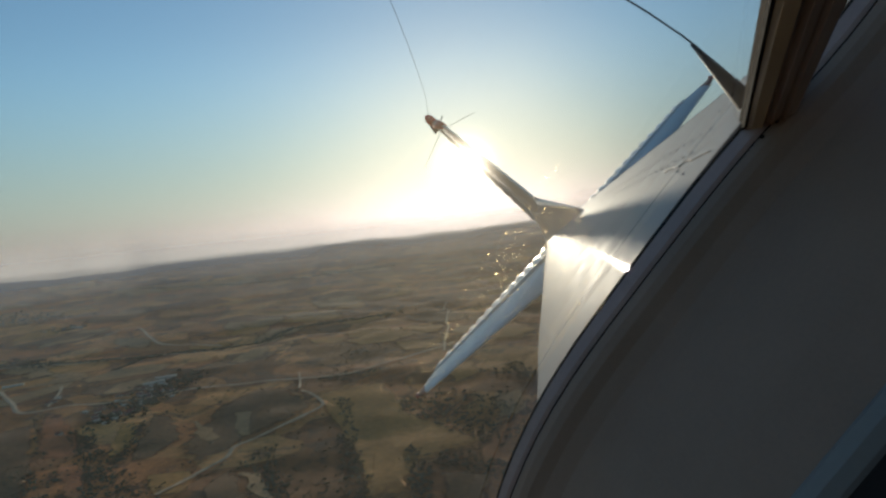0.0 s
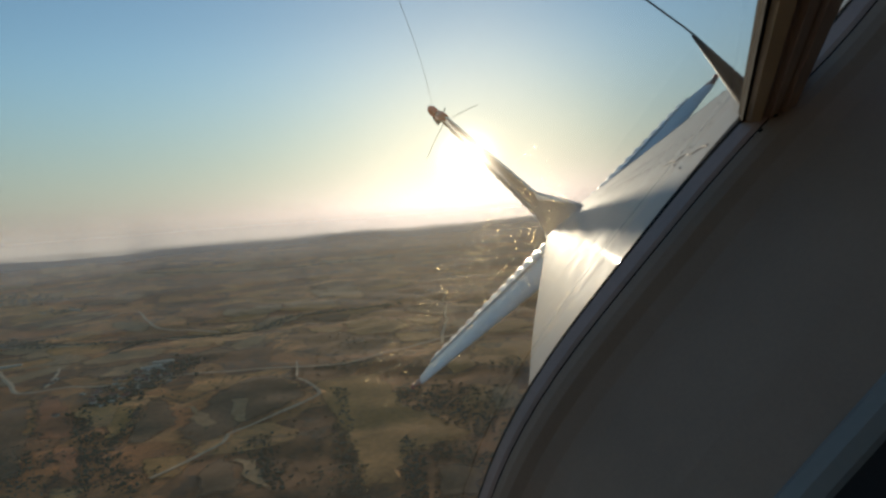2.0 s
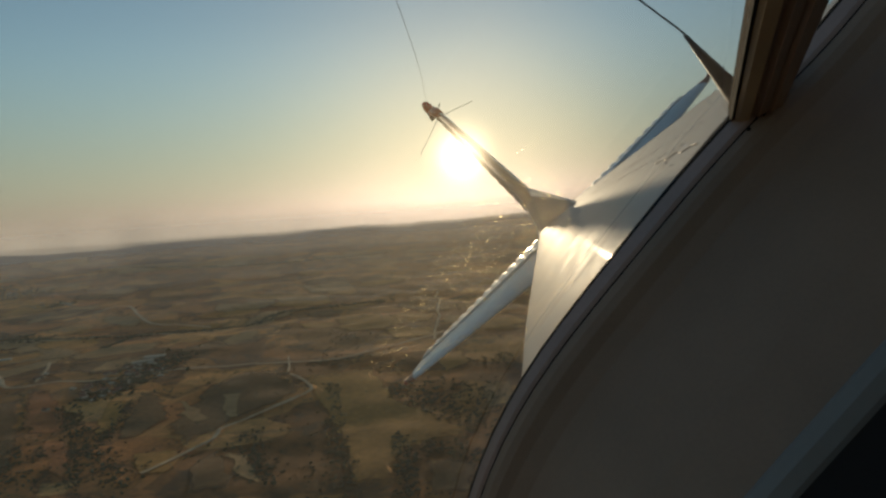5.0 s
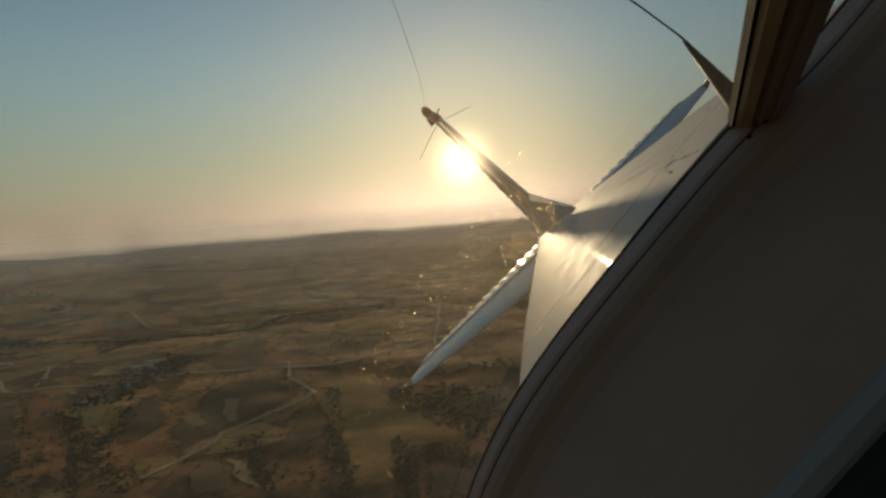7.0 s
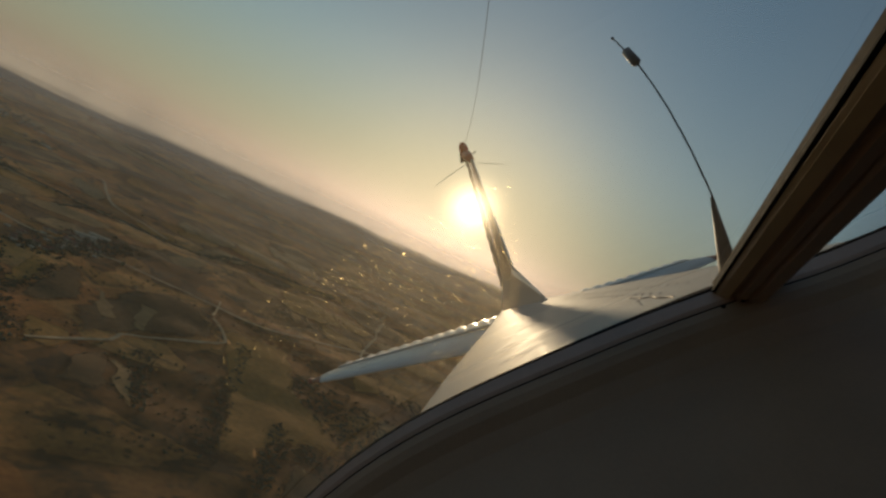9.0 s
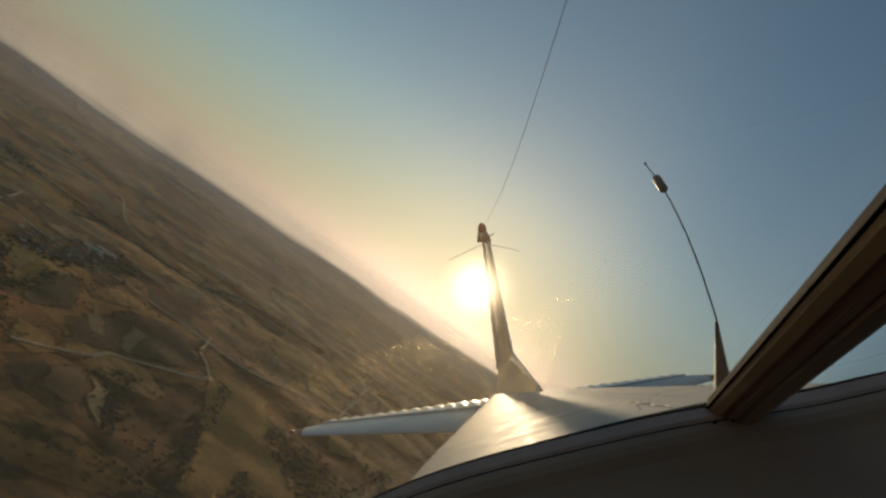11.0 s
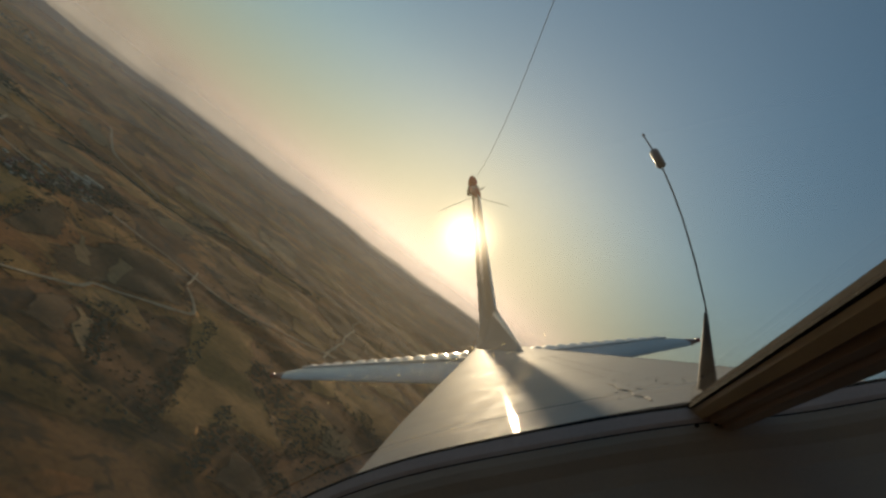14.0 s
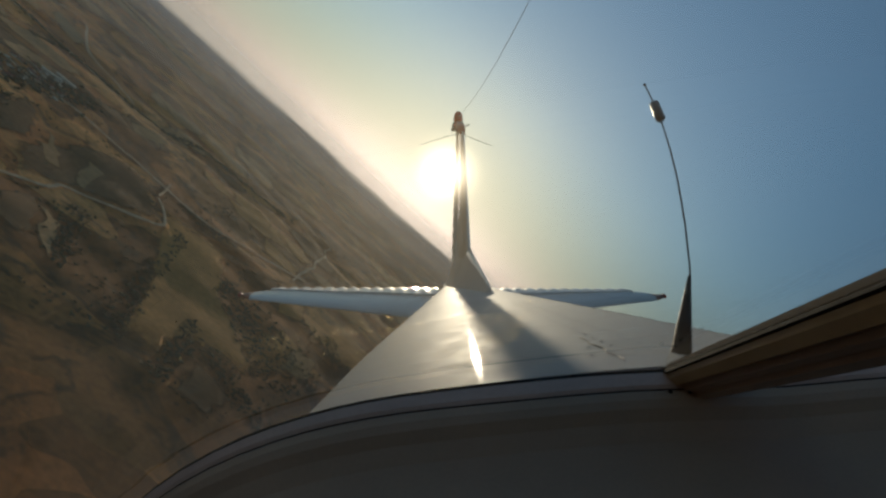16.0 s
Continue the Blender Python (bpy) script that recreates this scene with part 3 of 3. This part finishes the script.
    for x in (-lx / 2 - e, lx / 2 + e):
        rings.append([(x, -ly / 2 - e, h - 0.25), (x, 0, h + ridge), (x, ly / 2 + e, h - 0.25), (x, ly / 2 + e, h - 0.05), (x, 0, h + ridge + 0.25), (x, -ly / 2 - e, h - 0.05)])
    r = part("roof", loft(rings), roof, root)
    for x in (-lx / 2 + 0.01, lx / 2 - 0.01):
        gable = bmesh.new()
        gable.faces.new([gable.verts.new(v) for v in ((x, -ly / 2, h - 0.05), (x, ly / 2, h - 0.05), (x, 0, h + ridge))])
        part("gable", gable, wall, root)
    if chimney:
        bm = bmesh.new()
        box(bm, lx * 0.2, lx * 0.2 + 0.7, 0.6, 1.3, h, h + ridge + 0.9)
        part("chimney", bm, wall, r)
    bm = bmesh.new()
    box(bm, -0.6, 0.6, -ly / 2 - 0.06, -ly / 2 + 0.02, 0, 2.1)
    part("door", bm, BARK, root)
    for x in (-lx * 0.32, lx * 0.32):
        bm = bmesh.new()
        box(bm, x - 0.6, x + 0.6, -ly / 2 - 0.05, -ly / 2 + 0.02, 1.0, 2.2)
        part("window", bm, BLACK_PLASTIC, root)
    return root


def settle(x, y, turn):
    return pose(x * K, y * K, relief(x * K, y * K), 0, 0, turn)


house = build_house("house", "white rendered village house with a clay tile roof", 11, 8, 3.2, 2.2, LIME_WALL, TILE_ROOF)
tagged(house, group="village houses")
house.matrix_basis = settle(-675, 1657, 20)
cottage = build_house("cottage", "low pale cottage with a tin roof", 9, 7, 2.8, 0.2, LIME_WALL, TIN_ROOF)
tagged(cottage, group="village houses")
cottage.matrix_basis = settle(-679, 1567, -15)
barn = build_house("barn", "long farm barn with a pale tin roof", 42, 15, 4.5, 0.3, LIME_WALL, TIN_ROOF, chimney=False)
tagged(barn, group="farm barns")
barn.matrix_basis = settle(-672, 1827, 8)
for x, y, a in ((-686, 1776, 30), (-1148, 1956, 20), (-1457, 2998, -20)):
    copy_thing(barn, settle(x, y, a))
for cx, cy, sx, sy, n in ((-667, 1654, 32, 70, 22), (-661, 1463, 28, 40, 10), (-1912, 3434, 110, 90, 24), (-1489, 3014, 50, 40, 8), (-730, 1537, 12, 16, 3), (-903, 1691, 8, 20, 3)):
    for i in range(n):
        copy_thing(house if rng.random() < 0.45 else cottage, settle(cx + rng.normal(0, sx), cy + rng.normal(0, sy), rng.uniform(-40, 40)))


# ---- the aeroplane ----
plane = tagged(new("aeroplane"), "white light aeroplane, seen aft from its cabin", "aeroplane")
plane.matrix_basis = ATT
POW, HALF = 2.7, 0.685


def drop(x, w, h):
    u = min(1.0, abs(x) / w)
    return h * (1 - (1 - u ** POW) ** (1 / POW))


def top_z(y):
    return 1.357 - 0.273 * (y + 0.35)


def half_w(y):
    return lerp(0.622, 0.10, min(1.0, (y + 0.35) / 4.5)) - 0.026 * max(0.0, 1 - (y + 0.35) / 0.85)


def shoulder(y):
    return lerp(0.43, 0.12, min(1.0, (y + 0.35) / 4.5))


def deck(x, y):
    return top_z(y) - drop(x, half_w(y), shoulder(y))


def body_ring(y, n=32):
    w, h, zt = half_w(y), shoulder(y), top_z(y)
    low = lerp(0.75, 0.10, min(1.0, (y + 0.35) / 4.5))
    ring = []
    for k in range(n):
        a = math.pi - k / n * math.tau
        c, s = math.cos(a), math.sin(a)
        p = 2 / POW
        x = w * abs(c) ** p * (1 if c > 0 else -1)
        z = (h if s > 0 else low) * abs(s) ** p * (1 if s > 0 else -1)
        ring.append((x, y, zt - h + z))
    return ring


part("fuselage", loft([body_ring(-0.345 + 4.795 * i / 40, 64) for i in range(41)], caps=False), WHITE_PAINT, plane, "glossy white tail cone", smooth=True)

# skin laps and rivets on the tail cone
def strip_on_deck(line, width, lift, mat, name, parent, label=""):
    verts, faces = [], []
    for x, y in line:
        for s in (-1, 1):
            xx = x + s * width / 2
            verts.append((xx, y, deck(xx, y) + lift))
    for i in range(len(line) - 1):
        faces.append((2 * i, 2 * i + 1, 2 * i + 3, 2 * i + 2))
    return link_mesh(name, verts, faces, mat, parent, label=label)


for f in (0.36, 0.72):
    strip_on_deck([(half_w(y) * f, y) for y in (0.0 + 0.1 * i for i in range(38))], 0.003, 0.0012, SEAM_GREY, "skin_lap", plane)

def rivets():
    vs, fs, at = [], [], 0
    rows = [((0.008, 1.02), (-0.018, -0.15)), ((-0.030, 0.95), (-0.066, -0.18)), ((-0.098, -0.15), (-0.127, -0.28)), ((0.20, 2.2), (0.16, 0.0)), ((0.235, 2.2), (0.20, 0.0))]
    for (xa, ya), (xb, yb) in rows:
        count = int((ya - yb) / 0.046)
        for i in range(count):
            f = i / count
            y, x = lerp(ya, yb, f), lerp(xa, xb, f)
            z = deck(x, y)
            n = 8
            ring = [(x + 0.0020 * math.cos(k * math.tau / n), y + 0.0020 * math.sin(k * math.tau / n), deck(x, y) + 0.0004) for k in range(n)]
            vs += ring + [(x, y, z + 0.0022)]
            fs += [(at + k, at + (k + 1) % n, at + n) for k in range(n)]
            at += n + 1
    ob = link_mesh("rivets", vs, fs, RIVET, plane, smooth=True)
    return tagged(ob, kind="stuff")


rivets()
bead = []
for i in range(40):
    f = i / 39
    x, y = lerp(-0.089, -0.079, f) + 0.0035 * math.sin(f * 17) * math.sin(math.pi * f), lerp(-0.265, -0.03, f)
    bead.append((x, y, deck(x, y) + 0.0006))
part("sealant_bead", tube(bead, 0.0008, 6), OLD_SEALANT, plane, "thin wavy line of old sealant", smooth=True)


def foil(le, te, z, x, thick, n=12, upright=False):
    """A closed airfoil section from the leading to the trailing edge."""
    pts = []
    for k in range(2 * n):
        u = k / n if k <= n else 2 - k / n
        c = 0.5 * (1 - math.cos(math.pi * u))
        t = thick * (1.45 * math.sqrt(max(c, 0)) - 0.62 * c - 1.7 * c * c + 1.4 * c ** 3 - 0.52 * c ** 4)
        y = lerp(le, te, c)
        off = t if k <= n else -t
        pts.append((x + off, y, z) if upright else (x, y, z + off))
    return pts


# tailplane: fixed front part, and the corrugated elevator behind the hinge
for side in (-1, 1):
    def leading(a):
        return lerp(3.54, 4.07, a / 1.6) if a < 1.6 else lerp(4.07, 4.19, ((a - 1.6) / 0.138) ** 1.4)

    def trailing(a):
        return 4.47 if a < 1.5 else lerp(4.47, 4.25, ((a - 1.5) / 0.23) ** 1.5)

    def thick(a):
        return lerp(0.055, 0.030, a / 1.73)

    spans = [0.06, 0.3, 0.6, 0.9, 1.2, 1.4, 1.55, 1.62, 1.68, 1.72, 1.735]
    tail = part("tailplane", loft([foil(leading(a), leading(a) + 0.66 * (trailing(a) - leading(a)), 0, side * a, thick(a) * 0.8) for a in spans]),
                TAIL_PAINT, plane, smooth=True)
    rows = []
    for i in range(150):
        a = 0.13 + i * 0.0093
        hinge = leading(a) + 0.66 * (trailing(a) - leading(a)) + 0.004
        te = trailing(a)
        wave = abs(math.sin(math.pi * a / 0.1))
        ring = []
        for c in (0, 0.12, 0.4, 0.75, 1.0):
            ring.append((side * a, lerp(hinge, te - 0.024 * (1 - wave), c), lerp(thick(a) * 0.36, 0.003, c) + 0.0065 * wave * (0.2 + c * 0.8) - 0.004 - 0.020 * c))
        for c in (1.0, 0.75, 0.4, 0.12, 0):
            ring.append((side * a, lerp(hinge, te - 0.024 * (1 - wave), c), -lerp(thick(a) * 0.36, 0.003, c) + 0.0065 * wave * (0.2 + c * 0.8) - 0.004 - 0.020 * c))
        rows.append(ring)
    part("elevator", loft(rows), TAIL_PAINT, tail, "corrugated white elevator skin", smooth=True)
    part("tip_cap", loft([foil(leading(a) - 0.003, leading(a) + 0.66 * (trailing(a) - leading(a)), 0, side * a, thick(a) * 0.86) for a in (1.64, 1.66, 1.69, 1.72, 1.738)]),
         TIP_PAINT, tail, "worn red-brown tip", smooth=True)
    bm = bmesh.new()
    bmesh.ops.create_uvsphere(bm, u_segments=14, v_segments=8, radius=0.022, matrix=Matrix.Translation((side * 1.735, 4.205, 0.0)) @ Matrix.Diagonal((0.8, 1.9, 0.8, 1)))
    part("tip_light", bm, RED_PAINT, tail, "small red tip fitting", smooth=True)

# fin, rudder, dorsal fairing
def fin_le(z):
    return lerp(2.82, 3.64, (z - 0.62) / 0.74)


fin = part("tail_fin", loft([foil(fin_le(z), 4.20, z, 0, t, upright=True) for z, t in ((0.10, 0.060), (0.4, 0.055), (0.7, 0.048), (1.0, 0.040), (1.25, 0.034), (1.33, 0.028), (1.35, 0.012))]),
           TAIL_PAINT, plane, smooth=True)
rows = []
for i in range(90):
    z = 0.28 + i * 0.0118
    wave = 0.006 * abs(math.sin(math.pi * z / 0.1))
    t = lerp(0.036, 0.018, i / 89)
    rows.append([(t + wave, 4.206, z), (t * 0.55 + wave, 4.34, z), (0.005 + wave, 4.47 + wave, z), (-0.005 + wave, 4.47 + wave, z), (-t * 0.55 + wave, 4.34, z), (-t + wave, 4.206, z)])
part("rudder", loft(rows), TAIL_PAINT, fin, smooth=True)
rows = []
for i in range(26):
    f = i / 25
    y = lerp(1.72, 4.15, f)
    ridge = lerp(0.815, 0.715, f / 0.5) if f < 0.5 else lerp(0.715, 0.45, (f - 0.5) / 0.5)
    wb = lerp(0.030, 0.125, min(1, f / 0.5)) if f < 0.5 else lerp(0.125, 0.10, (f - 0.5) * 2)
    base = deck(wb, y) - 0.02
    ring = []
    for k in range(13):
        s = -1 + k / 6
        ring.append((wb * s, y, lerp(ridge, base, abs(s) ** 0.75)))
    ring += [(wb * 0.6, y, base - 0.05), (-wb * 0.6, y, base - 0.05)]
    rows.append(ring)
part("dorsal_fairing", loft(rows), TAIL_PAINT, plane, smooth=True)

# rotating beacon and aerials on top of the fin
bm = bmesh.new()
bmesh.ops.create_cone(bm, cap_ends=True, segments=20, radius1=0.055, radius2=0.040, depth=0.07, matrix=Matrix.Translation((0, 4.24, 1.355)))
beacon = part("beacon", bm, DARK_METAL, plane, "dark beacon base with red dome", smooth=False)
rings = []
for z, r in ((0, 0.034), (0.02, 0.036), (0.045, 0.034), (0.065, 0.026), (0.078, 0.014), (0.082, 0.002)):
    rings.append([(r * math.cos(k * math.tau / 18), 4.24 + r * math.sin(k * math.tau / 18), 1.39 + z) for k in range(18)])
part("dome", loft(rings), RED_LENS, beacon, "red glass dome", smooth=True)
bm = tube([(0, 3.70, 1.34), (0, 3.95, 1.365), (0, 4.34, 1.37)], [0.02, 0.034, 0.03], 14)
part("fin_cap", bm, RED_PAINT, fin, "worn red cap", smooth=True)
for s in (-1, 1):
    part("whisker_aerial", tube([(s * 0.02, 4.20, 1.30), (s * 0.14, 4.32, 1.255), (s * 0.30, 4.47, 1.19)], 0.0022, 6), STEEL, plane, "thin swept aerial rod")
part("aerial_stud", tube([(0.05, 4.2, 1.36), (0.085, 4.2, 1.375)], [0.003, 0.006], 8), STEEL, beacon)
wire = [(0, lerp(4.24, -0.75, i / 24), lerp(1.43, 2.26, i / 24) - 0.10 * math.sin(math.pi * i / 24)) for i in range(25)]
part("wire_aerial", tube(wire, 0.0010, 6), STEEL, plane, "thin wire from cabin roof to fin")

# whip aerial on the tail cone
rows = []
for z, c, t in ((1.29, 0.052, 0.0105), (1.33, 0.038, 0.0078), (1.37, 0.022, 0.0048), (1.412, 0.006, 0.0016)):
    rows.append([(t * math.cos(k * math.tau / 14) - 0.002, -0.205 + c * 0.55 * math.sin(k * math.tau / 14), z) for k in range(14)])
blade = part("whip_aerial", loft(rows), DARK_METAL, plane, "dark tapered aerial base on the skin", smooth=True)
whip = [(0, -0.205, 1.405), (0, -0.197, 1.424), (0, -0.186, 1.443), (0.001, -0.170, 1.467), (0.002, -0.150, 1.491), (0.005, -0.120, 1.519), (0.008, -0.085, 1.546), (0.012, -0.045, 1.571), (0.016, -0.005, 1.593), (0.022, 0.075, 1.629)]
part("rod", tube(whip, 0.0011, 6), DARK_METAL, blade)
bm = tube([(0.0138, -0.027, 1.5815), (0.0143, -0.022, 1.5840), (0.0172, 0.013, 1.6015), (0.0176, 0.018, 1.6038)], [0.004, 0.0068, 0.0068, 0.004], 12)
part("loading_coil", bm, BLACK_PLASTIC, blade, "black cylindrical coil", smooth=True)
bm = bmesh.new()
bmesh.ops.create_uvsphere(bm, u_segments=10, v_segments=6, radius=0.0024, matrix=Matrix.Translation((0.022, 0.075, 1.629)))
part("tip_ball", bm, DARK_METAL, blade, smooth=True)


# ---- cabin: rear window, sill, shelf, shell ----
def sill_z(x):
    """Height of the sill; beyond the post it stands a little higher."""
    f = min(1.0, max(0.0, (x + 0.01) / 0.2))
    return 0.018 * f * f * (3 - 2 * f) + 1.358 - drop(x, HALF, 0.42) - 0.005 * math.exp(-((abs(x) - 0.25) / 0.12) ** 2)


POST_WAY = Vector((-0.117, -0.863, 0.492))
XS = [-0.645, -0.64, -0.63, -0.615, -0.595] + [-0.57 + 0.03 * i for i in range(39)] + [0.595, 0.615, 0.63, 0.64, 0.645]
RISE = Vector((0, -0.8686, 0.4956))      # up along the rear window
INWARD = Vector((0, -0.4956, -0.8686))   # from the pane into the cabin


def swept(name, profile, mat, parent, label="", xs=XS, smooth=False):
    """A strip swept along the sill: the profile gives y and the height over the sill."""
    rings = [[(x, y - (sill_wide(x) if y < -0.354 else 0.0), sill_z(x) + dz) for y, dz in profile] for x in xs]
    return part(name, loft(rings), mat, parent, label, smooth)


def sill_wide(x):
    """The sill grows broader towards the post."""
    f = min(1.0, max(0.0, (abs(x) - 0.15) / 0.42))
    return 0.008 * (1 - f * f * (3 - 2 * f))


sill = swept("window_sill", [(-0.350, 0.000), (-0.353, 0.002), (-0.361, -0.0025), (-0.363, -0.006), (-0.363, -0.045), (-0.345, -0.045)], RAIL_PLASTIC, plane, "grey-brown plastic window sill")
rings = []
for x in XS:
    h = 0.0012 + 0.0038 * math.exp(-abs(x + 0.07) / 0.09)
    rings.append([(x, y, sill_z(x) + dz) for y, dz in ((-0.345, h), (-0.3478, h), (-0.3505, 0.0006), (-0.345, -0.004))])
part("seal", loft(rings), BLACK_RUBBER, sill, "black rubber seal, thicker beside the post")
swept("groove", [(-0.3632, -0.0062), (-0.3648, -0.0072), (-0.3650, -0.04), (-0.3632, -0.04)], BLACK_RUBBER, sill)
shelf = swept("rear_shelf_trim", [(-0.3651, -0.0068), (-0.3690, -0.0060), (-0.377, -0.009), (-0.3825, -0.015), (-0.386, -0.027), (-0.396, -0.041), (-0.416, -0.050), (-0.444, -0.058), (-0.50, -0.076), (-0.554, -0.099),
                                  (-0.554, -0.16), (-0.3665, -0.10)], TRIM_PLASTIC, plane, "moulded dark grey plastic shelf trim")
swept("edge_trim", [(-0.5545, -0.094), (-0.561, -0.0905), (-0.571, -0.093), (-0.5765, -0.101), (-0.5765, -0.106), (-0.5545, -0.106)], EDGE_VINYL, shelf, "blue-grey vinyl edge strip")
swept("bulkhead_cloth", [(-0.5545, -0.107), (-0.575, -0.107), (-0.582, -0.175), (-0.612, -0.95), (-0.545, -0.95), (-0.545, -0.172), (-0.5545, -0.165)], DARK_FABRIC, plane, "dark cloth bulkhead")
for x, dy in ((-0.084, -0.3775), (-0.066, -0.378)):
    bm = bmesh.new()
    bmesh.ops.create_cone(bm, cap_ends=True, segments=12, radius1=0.0024, radius2=0.0018, depth=0.003, matrix=Matrix.Translation((x, dy, sill_z(x) - 0.0065)) @ Matrix.Rotation(radians(25), 4, "X"))
    part("screw", bm, BLACK_RUBBER, shelf, "small dark screw")


def along_post(name, profile, mat, parent, label="", length=1.12, smooth=False):
    """A bar up the rear window: the profile gives x and the depth into the cabin."""
    foot = Vector((-0.004, -0.352, 1.360))
    rings = []
    for f in (0.0, 0.25, 0.5, 0.75, 1.0):
        rings.append([tuple(foot + POST_WAY * (f * length) + INWARD * n + Vector((x, 0, 0))) for x, n in profile])
    return part(name, loft(rings), mat, parent, label, smooth)


post = along_post("centre_post", [(-0.0710, 0.002), (-0.0710, 0.0130), (-0.0640, 0.0140), (-0.0640, 0.0190), (-0.0575, 0.0215), (-0.0568, 0.0190), (-0.0556, 0.0190), (-0.0550, 0.0250), (-0.0450, 0.0280), (-0.0330, 0.0235), (-0.0260, 0.012), (-0.0248, 0.002)], POST_PLASTIC, plane, "brown plastic post between window halves")
along_post("seal_strip", [(-0.0785, 0.0005), (-0.0785, 0.0025), (-0.0715, 0.0035), (-0.0715, 0.0005)], BLACK_RUBBER, post, "black rubber seal")
along_post("trim_strip", [(-0.0755, 0.0036), (-0.0752, 0.0080), (-0.0705, 0.0150), (-0.0712, 0.0036)], SUNLIT_TAN, post, "tan edge strip with sunlit gold in its colour")
along_post("seal_strip", [(-0.0243, 0.001), (-0.0243, 0.009), (-0.0185, 0.006), (-0.0185, 0.001)], BLACK_RUBBER, post, "black rubber seal")
along_post("outer_strip", [(-0.0740, -0.006), (-0.0740, -0.002), (-0.0200, -0.002), (-0.0200, -0.006)], BLACK_RUBBER, post, "black outer strip")

verts, faces = [], []
PX = [x for x in XS if abs(x) <= 0.646]
for x in PX:
    base = Vector((x, -0.3475, sill_z(x) + 0.0005))
    verts += [tuple(base), tuple(base + RISE * 1.125)]
for i in range(len(PX) - 1):
    faces.append((2 * i, 2 * i + 2, 2 * i + 3, 2 * i + 1))
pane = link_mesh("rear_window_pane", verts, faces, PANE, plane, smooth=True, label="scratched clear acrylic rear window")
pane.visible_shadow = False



def speck_material():
    """Grains and scratches in the acrylic: they flash where the light comes from behind them."""
    m, t, p = material("acrylic_specks")
    t.nodes.remove(p)
    bend = t.nodes.new("ShaderNodeBsdfRefraction")
    bend.inputs["Roughness"].default_value, bend.inputs["IOR"].default_value = 0.78, 1.40
    bend.inputs["Color"].default_value = (1.0, 0.82, 0.42, 1)
    # normal fixed along the sun's way, so the glints gather round it
    sun_normal = t.nodes.new("ShaderNodeCombineXYZ")
    for socket, value in zip(sun_normal.inputs, -sun_dir):
        socket.default_value = value
    t.links.new(sun_normal.outputs[0], bend.inputs["Normal"])
    clear = t.nodes.new("ShaderNodeBsdfTransparent")
    mix = t.nodes.new("ShaderNodeMixShader")
    geo = t.nodes.new("ShaderNodeNewGeometry")
    share = ramp(t, geo.outputs["Random Per Island"], [(0.0, (0.02, 0.02, 0.02)), (0.7, (0.09, 0.09, 0.09)), (1.0, (0.5, 0.5, 0.5))])
    t.links.new(share.outputs[0], mix.inputs[0])
    t.links.new(clear.outputs[0], mix.inputs[1])
    t.links.new(bend.outputs[0], mix.inputs[2])
    t.links.new(mix.outputs[0], t.nodes["Material Output"].inputs[0])
    return m


def specks():
    vs, fs, at = [], [], 0
    while at < 44000 * 6:
        x, k = rng.uniform(-0.62, -0.27), 0.02 + 0.40 * rng.random() ** 1.2
        if noise.noise((x * 9, k * 9, 2.0)) + 0.25 < rng.uniform(0, 0.6):
            continue
        c = Vector((x, -0.3475, sill_z(x) + 0.0005)) + RISE * k + INWARD * 0.0012
        r = 0.00006 + 0.00012 * rng.random() ** 4
        long, a = 1 + 3.0 * rng.random() ** 1.5, rng.normal(0.2, 0.45)
        for j in range(6):
            u, v = r * long * math.cos(j * math.tau / 6), r * math.sin(j * math.tau / 6)
            vs.append(tuple(c + Vector((u * math.cos(a) - v * math.sin(a), 0, 0)) + RISE * (u * math.sin(a) + v * math.cos(a))))
        fs.append(tuple(range(at, at + 6)))
        at += 6
    ob = link_mesh("specks", vs, fs, speck_material(), pane)
    ob.visible_shadow = False
    return tagged(ob, "fine dust grains and pits", kind="stuff")


specks()

# closed shell of the cabin, with a side window each side
rings = []
for y, lift in ((-1.325, 0), (-3.2, 0)):
    outer = [(x, y, sill_z(x) + 0.558) for x in XS]
    inner = [(x * 0.97, y, sill_z(x) + 0.528) for x in reversed(XS)]
    rings.append(outer + inner)
part("cabin_roof", loft(rings), HEADLINER, plane, "pale cloth cabin ceiling")
for s in (-1, 1):
    bm = bmesh.new()
    x0, x1 = sorted((s * 0.645, s * 0.70))
    edge = sill_z(s * 0.645)
    bm2 = [(-0.35, edge, 0.10), (-0.60, edge + 0.142, 0.10), (-1.30, edge + 0.541, 0.10)]
    rings = [[(x0, y, zb), (x1, y, zb), (x1, y, zt), (x0, y, zt)] for y, zt, zb in bm2]
    wall = part("cabin_wall", loft(rings), HEADLINER, plane, "pale cabin side lining")
    bm = bmesh.new()
    box(bm, x0, x1, -3.2, -1.30, 0.10, 0.86)
    box(bm, x0, x1, -3.2, -1.30, 1.42, edge + 0.56)
    box(bm, x0, x1, -1.38, -1.30, 0.86, 1.42)
    box(bm, x0, x1, -3.2, -2.85, 0.86, 1.42)
    part("side_wall", bm, HEADLINER, wall)
bm = bmesh.new()
box(bm, -0.70, 0.70, -3.26, -3.2, 0.10, 1.92)
part("front_bulkhead", bm, DARK_FABRIC, plane)
bm = bmesh.new()
box(bm, -0.70, 0.70, -3.2, -0.56, 0.06, 0.10)
part("cabin_floor", bm, DARK_FABRIC, plane)
